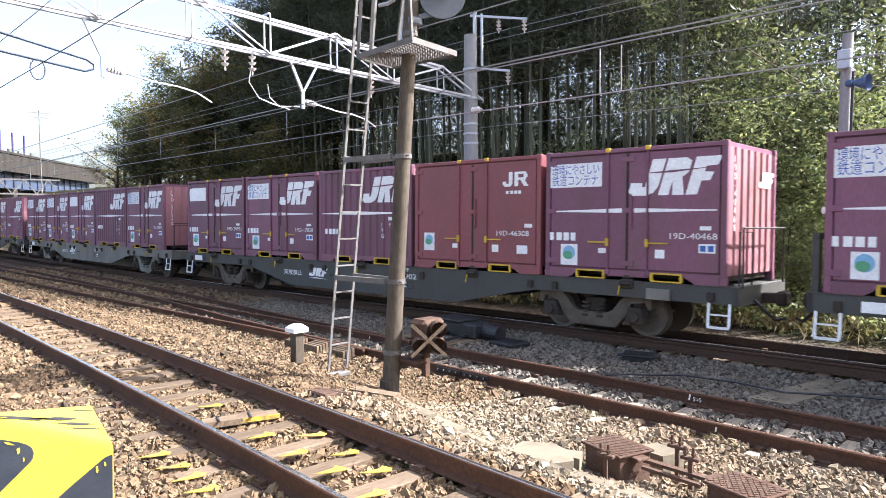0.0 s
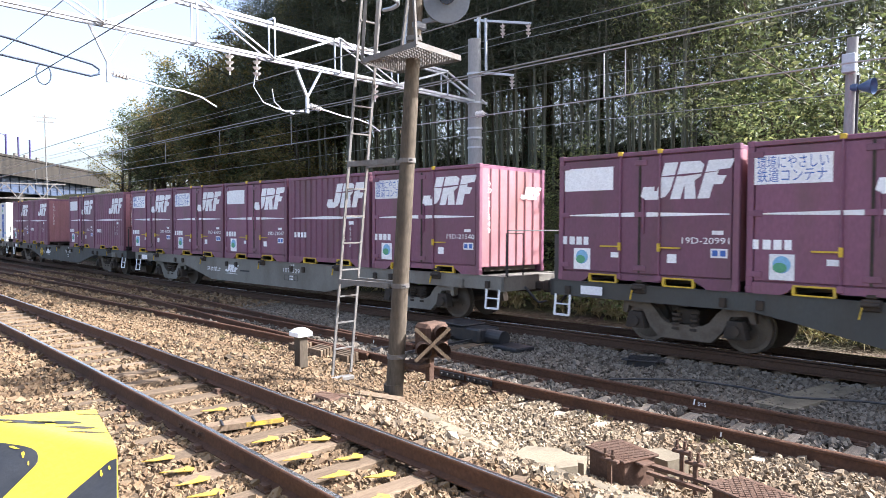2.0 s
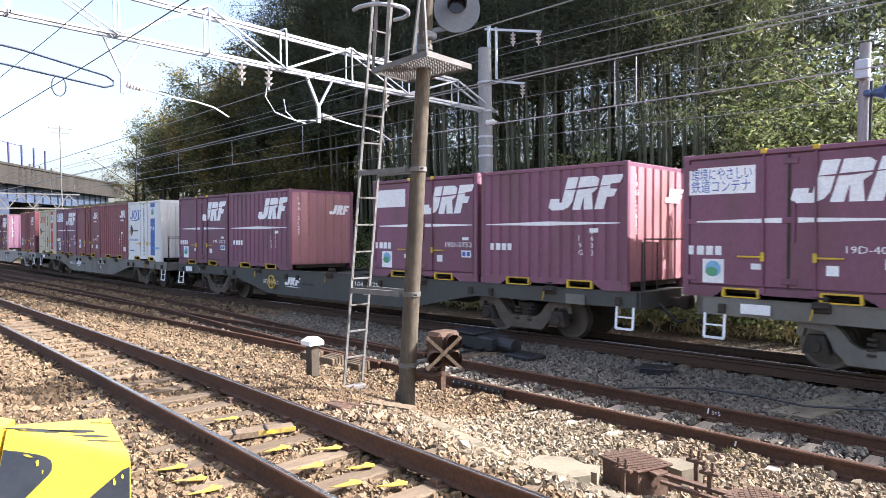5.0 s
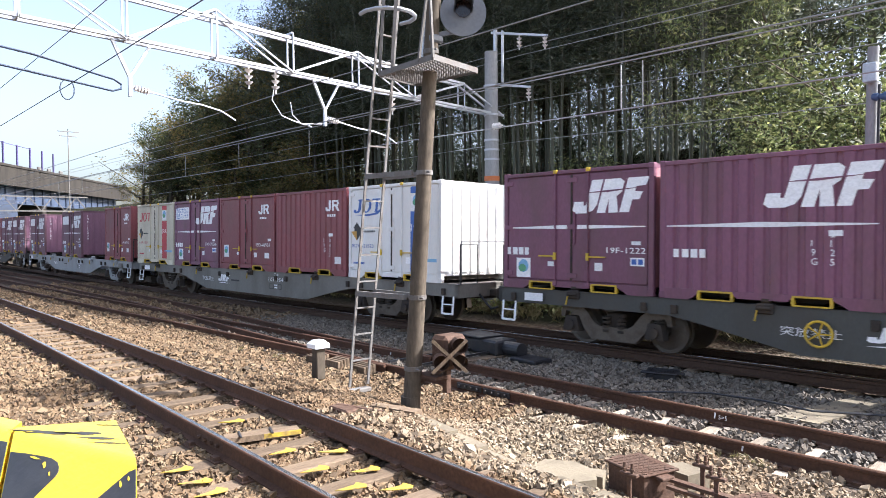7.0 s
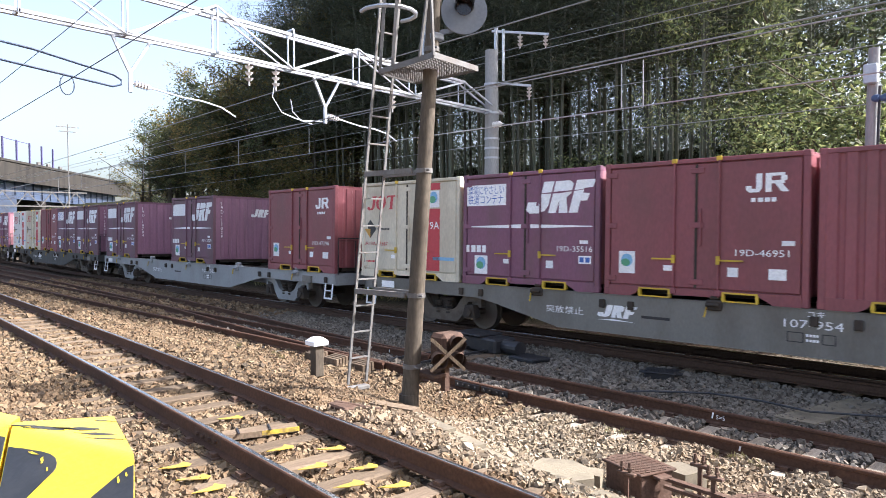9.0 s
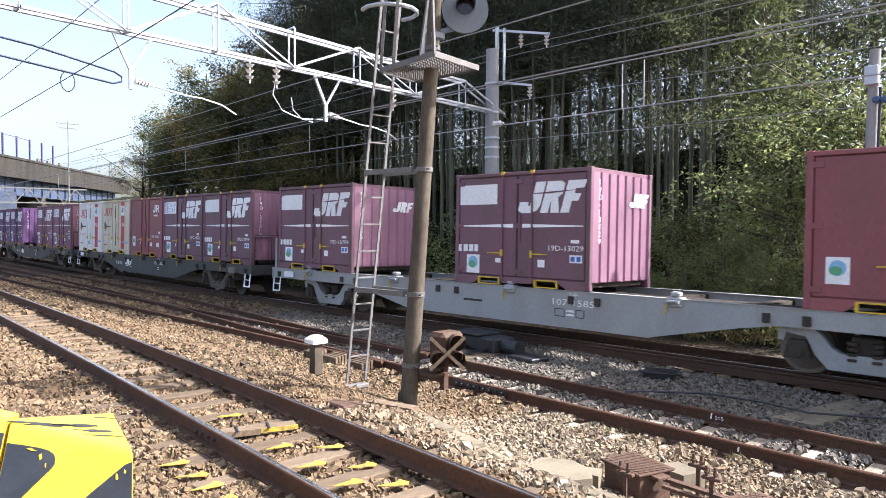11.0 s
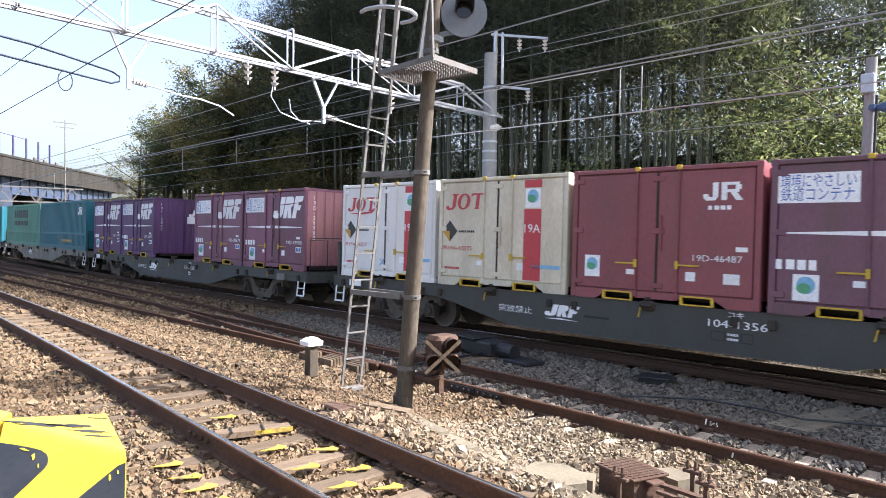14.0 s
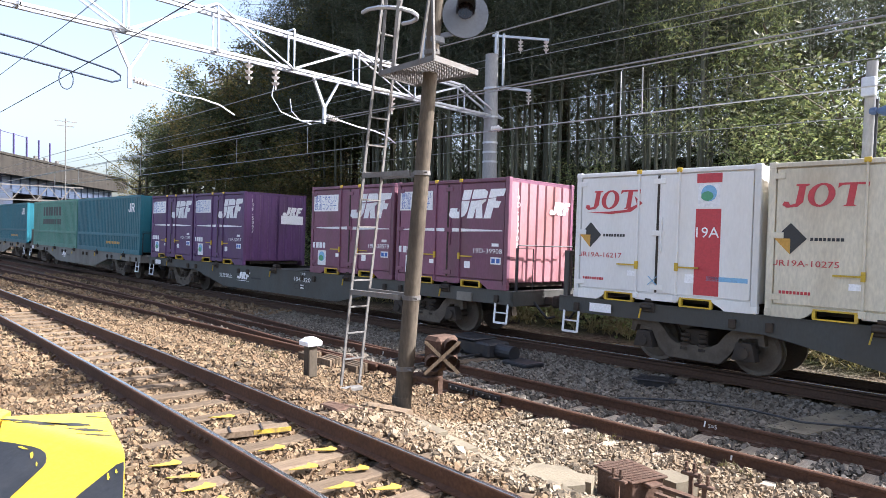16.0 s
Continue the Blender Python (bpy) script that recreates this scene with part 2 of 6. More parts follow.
def ground_material():
    n = Nodes("ground_ballast_and_soil")
    sep = n.node("SeparateXYZ", Vector=n.coord)
    vor = n.node("TexVoronoi", Vector=n.coord, Scale=17.0)
    ramp = n.node("ValToRGB", Fac=n.node("SeparateColor", Color=vor.outputs["Color"]).outputs[0])
    e = ramp.color_ramp.elements
    e[0].color, e[1].color = c4((0.025, 0.020, 0.017)), c4((0.150, 0.126, 0.10))
    e.new(0.4).color = c4((0.075, 0.055, 0.038))
    base = n.mix(n.ramp(n.noise(0.35, 3), 0.4, 0.65), ramp.outputs[0], n.mix(0.45, ramp.outputs[0], c4((0.13, 0.075, 0.042))))
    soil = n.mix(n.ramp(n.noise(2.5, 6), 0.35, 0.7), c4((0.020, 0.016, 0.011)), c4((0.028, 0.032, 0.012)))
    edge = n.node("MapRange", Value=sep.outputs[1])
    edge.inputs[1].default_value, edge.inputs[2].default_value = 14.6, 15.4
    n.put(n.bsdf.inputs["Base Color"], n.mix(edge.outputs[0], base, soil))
    n.bsdf.inputs["Roughness"].default_value = 0.95
    n.bsdf.inputs["Specular IOR Level"].default_value = 0.1
    n.bump(n.ramp(vor.outputs["Distance"], 0.0, 0.6), 0.9, 0.03)
    return n.mat


M["ground"] = ground_material()

# ---------------------------------------------------------------- mesh tools


class Mesh:
    """Collects vertices and faces; one Mesh becomes one mesh object."""

    def __init__(self):
        self.v, self.f = [], []

    def add(self, verts, faces, m=None):
        k = len(self.v)
        self.v += [tuple(m @ Vector(p)) if m else tuple(p) for p in verts]
        self.f += [tuple(k + i for i in f) for f in faces]
        return self

    def box(self, x0, x1, y0, y1, z0, z1, b=0.0, m=None):
        if b <= 0:
            v = [(x, y, z) for x in (x0, x1) for y in (y0, y1) for z in (z0, z1)]
            return self.add(v, [(0, 1, 3, 2), (4, 6, 7, 5), (0, 4, 5, 1), (2, 3, 7, 6), (0, 2, 6, 4), (1, 5, 7, 3)], m)
        b = min(b, (x1 - x0) / 2.01, (y1 - y0) / 2.01, (z1 - z0) / 2.01)
        bm = bmesh.new()
        bmesh.ops.create_cube(bm, size=1, matrix=Matrix.LocRotScale(((x0 + x1) / 2, (y0 + y1) / 2, (z0 + z1) / 2), None, (x1 - x0, y1 - y0, z1 - z0)))
        bmesh.ops.bevel(bm, geom=bm.edges[:], offset=b, segments=1, affect="EDGES")
        bm.verts.index_update()
        v, f = [p.co[:] for p in bm.verts], [[p.index for p in q.verts] for q in bm.faces]
        bm.free()
        return self.add(v, f, m)

    def tube(self, a, b, r, r2=None, n=8, caps=True):
        a, b = Vector(a), Vector(b)
        r2 = r if r2 is None else r2
        q = (b - a).to_track_quat("Z", "Y").to_matrix()
        v = []
        for p, rad in ((a, r), (b, r2)):
            v += [p + q @ Vector((rad * math.cos(2 * math.pi * i / n), rad * math.sin(2 * math.pi * i / n), 0)) for i in range(n)]
        f = [(i, (i + 1) % n, n + (i + 1) % n, n + i) for i in range(n)]
        if caps:
            f += [tuple(range(n - 1, -1, -1)), tuple(range(n, 2 * n))]
        return self.add(v, f)

    def pipe(self, pts, r, n=6):
        """A bent round bar through the points, in one piece."""
        pts, v, f = [Vector(p) for p in pts], [], []
        for i, p in enumerate(pts):
            d = (pts[min(i + 1, len(pts) - 1)] - pts[max(i - 1, 0)]).normalized()
            s = d.cross(Vector((0, 0, 1)) if abs(d.z) < 0.9 else Vector((1, 0, 0))).normalized()
            u = s.cross(d)
            v += [p + (s * math.cos(2 * math.pi * j / n) + u * math.sin(2 * math.pi * j / n)) * r for j in range(n)]
            if i:
                k = (i - 1) * n
                f += [(k + j, k + (j + 1) % n, k + n + (j + 1) % n, k + n + j) for j in range(n)]
        f += [tuple(range(n)), tuple(range(len(v) - n, len(v)))]
        return self.add(v, f)

    def bar(self, a, b, w, h, up=(0, 0, 1)):
        """A straight bar of w x h section from a to b."""
        a, b = Vector(a), Vector(b)
        d = (b - a).normalized()
        s = d.cross(Vector(up))
        s = s.normalized() if s.length > 1e-4 else Vector((1, 0, 0))
        u = s.cross(d)
        v = [p + s * i * w / 2 + u * j * h / 2 for p in (a, b) for i, j in ((-1, -1), (1, -1), (1, 1), (-1, 1))]
        return self.add(v, [(3, 2, 1, 0), (4, 5, 6, 7), (0, 1, 5, 4), (1, 2, 6, 5), (2, 3, 7, 6), (3, 0, 4, 7)])

    def angle(self, a, b, w, t=0.012, up=(0, 0, 1)):
        """An L-section bar."""
        a, b = Vector(a), Vector(b)
        d = (b - a).normalized()
        s = d.cross(Vector(up)).normalized()
        u = s.cross(d)
        self.bar(a + u * w / 2, b + u * w / 2, t, w, up)
        self.bar(a + s * w / 2, b + s * w / 2, w, t, up)
        return self

    def prism(self, outline, y0, y1, m=None):
        """An outline in x, z drawn out from y0 to y1."""
        n = len(outline)
        v = [(x, y0, z) for x, z in outline] + [(x, y1, z) for x, z in outline]
        tri = geometry.tessellate_polygon([[Vector((x, z, 0)) for x, z in outline]])
        f = [tuple(t) for t in tri] + [tuple(n + i for i in reversed(t)) for t in tri]
        f += [(i, (i + 1) % n, n + (i + 1) % n, n + i) for i in range(n)]
        return self.add(v, f, m)

    def sheet(self, outline, z0, z1, m=None):
        """An outline in x, y drawn up from z0 to z1."""
        return self.prism(outline, 0, 1, (m or Matrix()) @ Matrix(((1, 0, 0, 0), (0, 0, 1, 0), (0, z1 - z0, 0, z0), (0, 0, 0, 1))))

    def data(self, name, material, smooth=False):
        me = bpy.data.meshes.new(name)
        me.from_pydata(self.v, [], self.f)
        bm = bmesh.new()
        bm.from_mesh(me)
        bmesh.ops.recalc_face_normals(bm, faces=bm.faces)
        bm.to_mesh(me)
        bm.free()
        me.materials.append(material)
        if smooth:
            me.shade_smooth()
            me.set_sharp_from_angle(angle=radians(40))
        return me


def part(name, mesh, material, parent=None, label="", smooth=False):
    """Links a Mesh as ONE object under a thing or under a part."""
    ob = new(name, mesh.data(name, material, smooth) if isinstance(mesh, Mesh) else mesh)
    ob.parent = parent
    if label:
        ob["label"] = label
    return ob


def thing(name, label, category, group="", kind="", at=None):
    ob = new(name)
    ob.empty_display_size = 0.2
    if at:
        ob.matrix_world = at
    return tagged(ob, label, category, group, kind)


def letters(text, height, width=None):
    """Flat lettering in the x, z plane, facing -y, standing on z = 0 from x = 0."""
    cu = bpy.data.curves.new("text", "FONT")
    cu.body, cu.size, cu.resolution_u = text, height * 1.38, 2
    ob = new("text", cu)
    me = bpy.data.meshes.new_from_object(ob)
    bpy.data.objects.remove(ob)
    bpy.data.curves.remove(cu)
    out = Mesh()
    if len(me.vertices):
        xs = [v.co.x for v in me.vertices]
        k = width / (max(xs) - min(xs)) if width else 1.0
        out.add([((v.co.x - min(xs)) * k, 0, v.co.y) for v in me.vertices], [tuple(p.vertices) for p in me.polygons])
    bpy.data.meshes.remove(me)
    return out


def moved(mesh, x, y, z, rx=0, ry=0, rz=0):
    out = Mesh()
    return out.add(mesh.v, mesh.f, pose(x, y, z, rx, ry, rz))

# ---------------------------------------------------------------- lines of the tracks
HEAD_S = [-80, -60, -45, -32, -22, -12, -4, 4, 12]
HEAD_A = [-0.0109, -0.0094, -0.0082, -0.0072, 0.0223, 0.0548, 0.022, -0.022, -0.066]
GRID_S = np.linspace(-200, 60, 2601)
_h = np.interp(GRID_S, HEAD_S, HEAD_A)
_gx = np.concatenate([[0], np.cumsum(np.cos((_h[1:] + _h[:-1]) / 2) * 0.1)])
_gy = np.concatenate([[0], np.cumsum(np.sin((_h[1:] + _h[:-1]) / 2) * 0.1)])
GRID_X, GRID_Y = _gx - _gx[2000], _gy - _gy[2000] + 12.997
CANT = -1.2


def main_line(s):
    return float(np.interp(s, GRID_S, GRID_X)), float(np.interp(s, GRID_S, GRID_Y))


def near_y(x):
    return float(np.interp(x, [-200, -110, -70, -40, -24.6, -18, -12.2, -7.4, -5, -3, 0, 10, 40], [4.9, 4.5, 4.3, 4.1, 3.95, 3.83, 3.69, 3.55, 3.42, 3.34, 3.2, 2.6, 0.5]))


def mid_y(x):
    return float(np.interp(x, [-200, -80, -55, -41, -30, -24, -20, -17, -14, -10, 10, 40], [10.5, 9.9, 9.75, 9.72, 9.56, 9.42, 9.14, 8.85, 8.6, 8.53, 8.53, 8.2]))


def side_y(x):
    return float(np.interp(x, [-200, -60, -40, -25, -16, -10], [7.6, 7.6, 7.75, 8.05, 8.36, 8.53]))


def smooth_line(fn, xs, k=3.0):
    return [(x, sum(fn(x + d * k / 4) for d in range(-4, 5)) / 9) for x in xs]


def ease(a, b, x):
    t = min(1, max(0, (x - a) / (b - a)))
    return t * t * (3 - 2 * t)


def ground_z(x, y):
    a = near_y(x)
    near_end = ease(-6.2, -4.6, x)
    z = 0.30 - 0.52 * ease(a + 1.3 - 0.4 * near_end, 6.9 - 0.8 * near_end, y)
    if abs(y - a) < 0.5:
        z -= 0.05
    if y < a - 1.4:
        z += 0.15 * ease(0, 4, a - 1.4 - y)
    if y > 14.6:
        z += 0.25 * ease(14.6, 16.5, y)
    if y > 16.5:
        z += 0.42 * (min(y, 31) - 16.5) * ease(16.5, 19, y)
    return z


# ---------------------------------------------------------------- ground
def build_ground():
    xs = np.unique(np.concatenate([np.linspace(-700, -120, 12), np.linspace(-120, -30, 60), np.linspace(-30, 6, 145), np.linspace(6, 60, 20), np.linspace(60, 600, 8)]))
    ys = np.unique(np.concatenate([np.linspace(-500, -20, 8), np.linspace(-20, 1, 12), np.linspace(1, 17, 81), np.linspace(17, 60, 44), np.linspace(60, 700, 10)]))
    verts = []
    for x in xs:
        for y in ys:
            z = ground_z(x, y)
            n = noise.noise(Vector((x * 0.9, y * 0.9, 0))) * 0.035 + noise.noise(Vector((x * 0.25, y * 0.25, 5))) * 0.05
            if y > 16:
                n *= 5
            verts.append((x, y, z + n - 0.03))
    k = len(ys)
    faces = [(i * k + j, (i + 1) * k + j, (i + 1) * k + j + 1, i * k + j + 1) for i in range(len(xs) - 1) for j in range(k - 1)]
    me = bpy.data.meshes.new("ground")
    me.from_pydata(verts, [], faces)
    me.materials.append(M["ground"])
    me.shade_smooth()
    tagged(new("ground", me), "tan and grey crushed stone ballast with a soil slope behind", "ground", kind="structure")


build_ground()

RAIL = [(1.08 * u, 1.14 * z) for u, z in [(-0.061, 0.0), (0.061, 0.0), (0.061, 0.012), (0.012, 0.03), (0.009, 0.11), (0.032, 0.122), (0.032, 0.146), (0.024, 0.153),
        (-0.024, 0.153), (-0.032, 0.146), (-0.032, 0.122), (-0.009, 0.11), (-0.012, 0.03), (-0.061, 0.012)]]


def rail_mesh(pts, offset, z_top, lean=0.0, section=RAIL, lift=0.0):
    """The rail profile swept along a plan line, offset to its left."""
    out = Mesh()
    n = len(section)
    for i, (x, y) in enumerate(pts):
        a, b = pts[max(0, i - 1)], pts[min(len(pts) - 1, i + 1)]
        d = Vector((b[0] - a[0], b[1] - a[1], 0)).normalized()
        s = Vector((-d.y, d.x, 0))
        for u, z in section:
            out.v.append(tuple(Vector((x, y, 0)) + s * (offset + u) + Vector((0, 0, z_top - 0.1744 + z + lift - lean * (offset + u)))))
        if i:
            k = (i - 1) * n
            out.f += [(k + j, k + (j + 1) % n, k + n + (j + 1) % n, k + n + j) for j in range(n)]
    out.f += [tuple(range(n)), tuple(range(len(pts) * n - n, len(pts) * n))]
    return out


HEADSEC = [(-0.020, 0.170), (0.020, 0.170), (0.017, 0.1775), (-0.017, 0.1775)]
TRACKS = {}


def build_track(key, label, pts, z, lean=0.0, gauge=1.067, polished=True, steel="rail"):
    t = thing("railway_track", label, "railway track", kind="structure")
    for side in (-1, 1):
        o = side * (gauge / 2 + 0.032)
        r = part("rail", rail_mesh(pts, o, z, lean), M[steel], t, "rust-brown steel rail", smooth=True)
        part("rail_head", rail_mesh(pts, o - side * 0.004, z, lean, HEADSEC), M["rail_top" if polished else "rail"], r, "worn shiny running surface")
    TRACKS[key] = (t, pts, z, lean)
    return t


NEAR_PTS = smooth_line(near_y, np.concatenate([np.linspace(-110, -30, 41), np.linspace(-29, 12, 83)]), 6)
MID_PTS = smooth_line(mid_y, np.concatenate([np.linspace(-110, -30, 41), np.linspace(-29, 12, 83)]), 5)
SIDE_PTS = smooth_line(side_y, np.linspace(-60, -10.2, 80), 4)
MAIN_PTS = [main_line(s) for s in np.linspace(-170, 25, 260)]
build_track("near", "rusty steel rails on timber sleepers with yellow markings", NEAR_PTS, 0.487)
build_track("mid", "rust-brown siding rails with worn heads on timber sleepers", MID_PTS, -0.055, polished=False)
build_track("side", "rusty diverging rails of a turnout", SIDE_PTS, -0.057, polished=False)
build_track("main", "dark brown rails under the freight train", MAIN_PTS, 0.0, 0.021, steel="rail_dark")


# guard rail beside the near rail of the main line, in the darker brown
def build_check_rail():
    tr = TRACKS["main"][0]
    part("guard_rail", rail_mesh([main_line(s) for s in np.linspace(-30, 8, 60)], -0.533 - 0.24, -0.02, 0.021), M["rail_dark"], tr, "dark check rail", smooth=True)


build_check_rail()


# ---------------------------------------------------------------- road bridge and portal at the far end
def build_bridge():
    br = thing("road_bridge", "stained concrete road bridge with blue steel girders and purple fence posts", "bridge", at=pose(-112, 21.2, 0, 0, 0, 144.6))
    part("fascia", Mesh().box(-40, 56, 0, 0.35, 9.25, 11.9, 0.05), M["bridge"], br, "grey concrete fascia with dark rain streaks")
    part("coping", Mesh().box(-40, 56, -0.12, 0.45, 11.9, 12.28, 0.05), M["bridge"], br)
    part("deck", Mesh().box(-40, 56, 0.35, 9.0, 9.4, 10.2), M["bridge"], br)
    part("rear_parapet", Mesh().box(-40, 56, 9.0, 9.4, 9.4, 12.2, 0.05), M["bridge"], br)
    for y in (1.3, 4.4, 7.6):
        g = part("girder", Mesh().box(-40, 50, y, y + 0.06, 6.9, 9.4).box(-40, 50, y - 0.25, y + 0.3, 6.85, 6.95), M["steel_blue"], br, "faded blue steel plate girder")
        if y < 2:
            for i in range(30):
                part("stiffener", Mesh().box(-39 + i * 3, -38.9 + i * 3, y - 0.22, y, 6.95, 9.4), M["steel_blue"], g)
    for i, x in enumerate((-21, 14, 44)):
        part("pier", Mesh().box(x, x + 1.4, 0.8, 8.6, -0.5, 6.85, 0.08), M["bridge"], br, "dark concrete pier")
    for i in range(-8, 5):
        x = 0.3 + i * 4.1
        part("fence_post", Mesh().box(x - 0.14, x + 0.14, 0.05, 0.25, 12.28, 15.3, 0.02), M["violet_post"], br)
    part("fence_rail", Mesh().box(-33, 8.6, 0.12, 0.18, 15.1, 15.18), M["violet_post"], br)
    for x in (11.5, 15.0, 19.5):
        part("light_bracket", Mesh().box(x - 0.5, x + 0.5, 0.0, 0.3, 12.28, 12.75, 0.05), M["galv_dull"], br)
    po = thing("tunnel_portal", "blue-grey steel portal with a dark arched opening", "portal", at=pose(-113.6, 0, 0))
    arc = [(12.4 + 4.4 * math.cos(a), 3.0 + 4.0 * math.sin(a)) for a in np.linspace(0, math.pi, 17)]
    outline = [(23, -0.4), (23, 7.2), (-40, 7.2), (-40, -0.4), (8.0, -0.4)] + arc[::-1] + [(16.8, -0.4)]
    part("portal_wall", Mesh().prism(outline, -0.4, 0.4, pose(0, 0, 0, 0, 0, 90)), M["steel_blue"], po, "blue-grey wall round the arch")
    hood = Mesh()
    for (a, b), (c, d) in zip(arc, arc[1:]):
        hood.bar((0, (a + c) / 2, (b + d) / 2 + 0.1), (2.2, (a + c) / 2, (b + d) / 2 + 0.1), math.dist((a, b), (c, d)) + 0.05, 0.3, up=(0, math.cos(math.atan2(b - 3, a - 12.4)), math.sin(math.atan2(b - 3, a - 12.4))))
    part("arch_hood", hood, M["dark_iron"], po, "black arched hood")
    # added dark sheet, standing in for the deep shade under the bridge
    bk = Mesh().box(-60, -59.5, -40, 70, -0.5, 9)
    part("inner_wall", bk, M["dark_iron"], po)
    fr = Mesh()
    for y in np.arange(-2, 31, 3.0):
        fr.bar((4.6, y, 5.6), (4.6, y + 1.5, 7.6), 0.12, 0.12)
        fr.bar((4.6, y + 1.5, 7.6), (4.6, y + 3, 5.6), 0.12, 0.12)
    fr.bar((4.6, -2, 7.6), (4.6, 31, 7.6), 0.16, 0.16)
    fr.bar((4.6, -2, 5.6), (4.6, 31, 5.6), 0.16, 0.16)
    part("gantry_lattice", fr, M["galv_dull"], po, "grey steel lattice beam before the portal")
    for y in (9.2, 19.5):
        part("gantry_post", Mesh().box(4.45, 4.75, y - 0.15, y + 0.15, -0.4, 8.2), M["galv_dull"], po)
    up = thing("utility_pole", "thin utility pole with crossarms on the bridge approach", "utility pole", at=pose(-118, 31, 5))
    part("pole", Mesh().tube((0, 0, 0), (0, 0, 13.5), 0.11, 0.07), M["galv_dull"], up)
    for z, w in ((13.0, 1.6), (12.3, 1.2)):
        part("crossarm", Mesh().box(-0.06, 0.06, -w, w, z, z + 0.12), M["galv_dull"], up)


build_bridge()


# ---------------------------------------------------------------- signal mast
MAST_B, MAST_T = Vector((-7.02, 5.88, -0.05)), Vector((-6.74, 6.26, 7.0))


def mast_at(z):
    return MAST_B.lerp(MAST_T, (z - MAST_B.z) / (MAST_T.z - MAST_B.z))


def band(z, r):
    p = mast_at(z)
    return Mesh().tube(p - Vector((0, 0, 0.03)), p + Vector((0, 0, 0.03)), r, n=20)


def build_mast():
    t = thing("signal_mast", "leaning rust-stained signal mast with ladder, perforated platform and round signal", "signal mast")
    part("pole", Mesh().tube(MAST_B, MAST_T, 0.115, 0.082, 24), M["pole"], t, "brown-stained tubular pole", smooth=True)
    part("footing", Mesh().tube(MAST_B - Vector((0, 0, 0.2)), MAST_B + Vector((0, 0, 0.30)), 0.135, 0.128, 24), M["pole"], t)
    for z in (0.62, 1.55, 3.18, 4.75):
        r = 0.115 - 0.033 * z / 7 + 0.012
        b = part("clamp_band", band(z, r), M["galv_dull"], t)
        p = mast_at(z)
        part("bolt", Mesh().tube(p + Vector((r, -0.06, 0)), p + Vector((r + 0.07, -0.06, 0)), 0.014, n=6), M["galv_dull"], b)
    # ladder
    foot, top = Vector((-8.20, 5.90, 0.2)), Vector((-7.42, 6.10, 7.0))
    lad = part("ladder", Mesh().box(-8.27, -8.13, 5.72, 6.08, 0.10, 0.16, 0.01), M["galv_dull"], t, "weathered grey steel ladder")
    for s in (-0.16, 0.16):
        o = Vector((0, s, 0))
        part("stile", Mesh().bar(foot + o, top + o, 0.022, 0.036, up=(0, 1, 0)), M["galv_dull"], lad)
    for i in range(1, 18):
        p = foot.lerp(top, i / 18)
        part("rung", Mesh().bar(p - Vector((0, 0.16, 0)), p + Vector((0, 0.16, 0)), 0.034, 0.02), M["galv_dull"], lad)
    for z in (1.55, 3.18):
        p, q = foot.lerp(top, (z - 0.2) / 6.8), mast_at(z)
        part("ladder_bracket", Mesh().bar(p + Vector((0, -0.17, 0)), q + Vector((-0.1, -0.12, 0)), 0.04, 0.07).bar(p + Vector((0, 0.17, 0)), q + Vector((-0.1, 0.12, 0)), 0.04, 0.07), M["galv_dull"], t)
    # platform
    corners = PLATFORM
    plat = part("platform_frame", Mesh(), M["galv_dull"], t, "grey steel platform frame")
    fm = Mesh()
    for a, b in zip(corners, corners[1:] + corners[:1]):
        fm.bar((*a, 4.5), (*b, 4.5), 0.012, 0.07)
    plat.data = fm.data("platform_frame", M["galv_dull"])
    gr = Mesh()
    A, B, C, D = [Vector((*p, 4.49)) for p in corners]
    for i in range(1, 26):
        gr.bar(A.lerp(B, i / 26), D.lerp(C, i / 26), 0.014, 0.01)
    for i in range(1, 17):
        gr.bar(A.lerp(D, i / 17), B.lerp(C, i / 17), 0.016, 0.008)
    part("grating", gr, M["galv_dull"], plat, "perforated steel floor")
    # hoops and handrails
    L0 = foot.lerp(top, 4.3 / 6.8)
    for p in (A, A.lerp(B, 0.25)):
        part("handrail_post", Mesh().bar(p, p + Vector((0.1, 0.12, 2.2)), 0.04, 0.04), M["galv_dull"], t)
    part("brace", Mesh().bar(A.lerp(B, 0.75), A.lerp(B, 0.95) + Vector((0, 0, 1.0)), 0.03, 0.03).bar(B, B + Vector((-0.06, 0, 1.1)), 0.03, 0.03), M["galv_dull"], t)
    hoop = [L0 + Vector((0.12 + 0.38 * math.sin(a), -0.38 * math.cos(a), 0.86)) for a in np.linspace(-0.4, math.pi + 0.4, 10)]
    part("safety_hoop", Mesh().pipe([Vector(p) for p in hoop], 0.028), M["galv"], t, "pale steel safety hoop")
    # upper signal
    p = mast_at(5.25)
    R = SIGNAL
    back = Vector((0.72, -0.66, 0)).normalized()
    head = part("signal_disc", Mesh().tube(R - back * 0.01, R + back * 0.012, 0.30, n=36), M["signal_grey"], t, "round grey signal backboard", smooth=True)
    hood = Mesh()
    q = back.to_track_quat("Z", "Y").to_matrix()
    v, f = [], []
    for i in range(15):
        a = math.radians(-20 + 220 * i / 14)
        for rad, dz in ((0.125, 0.0), (0.125, 0.30), (0.112, 0.30), (0.112, 0.0)):
            v.append(R + Vector((0, 0, 0.05)) + q @ Vector((rad * math.cos(a), rad * math.sin(a), dz)))
        if i:
            k = 4 * (i - 1)
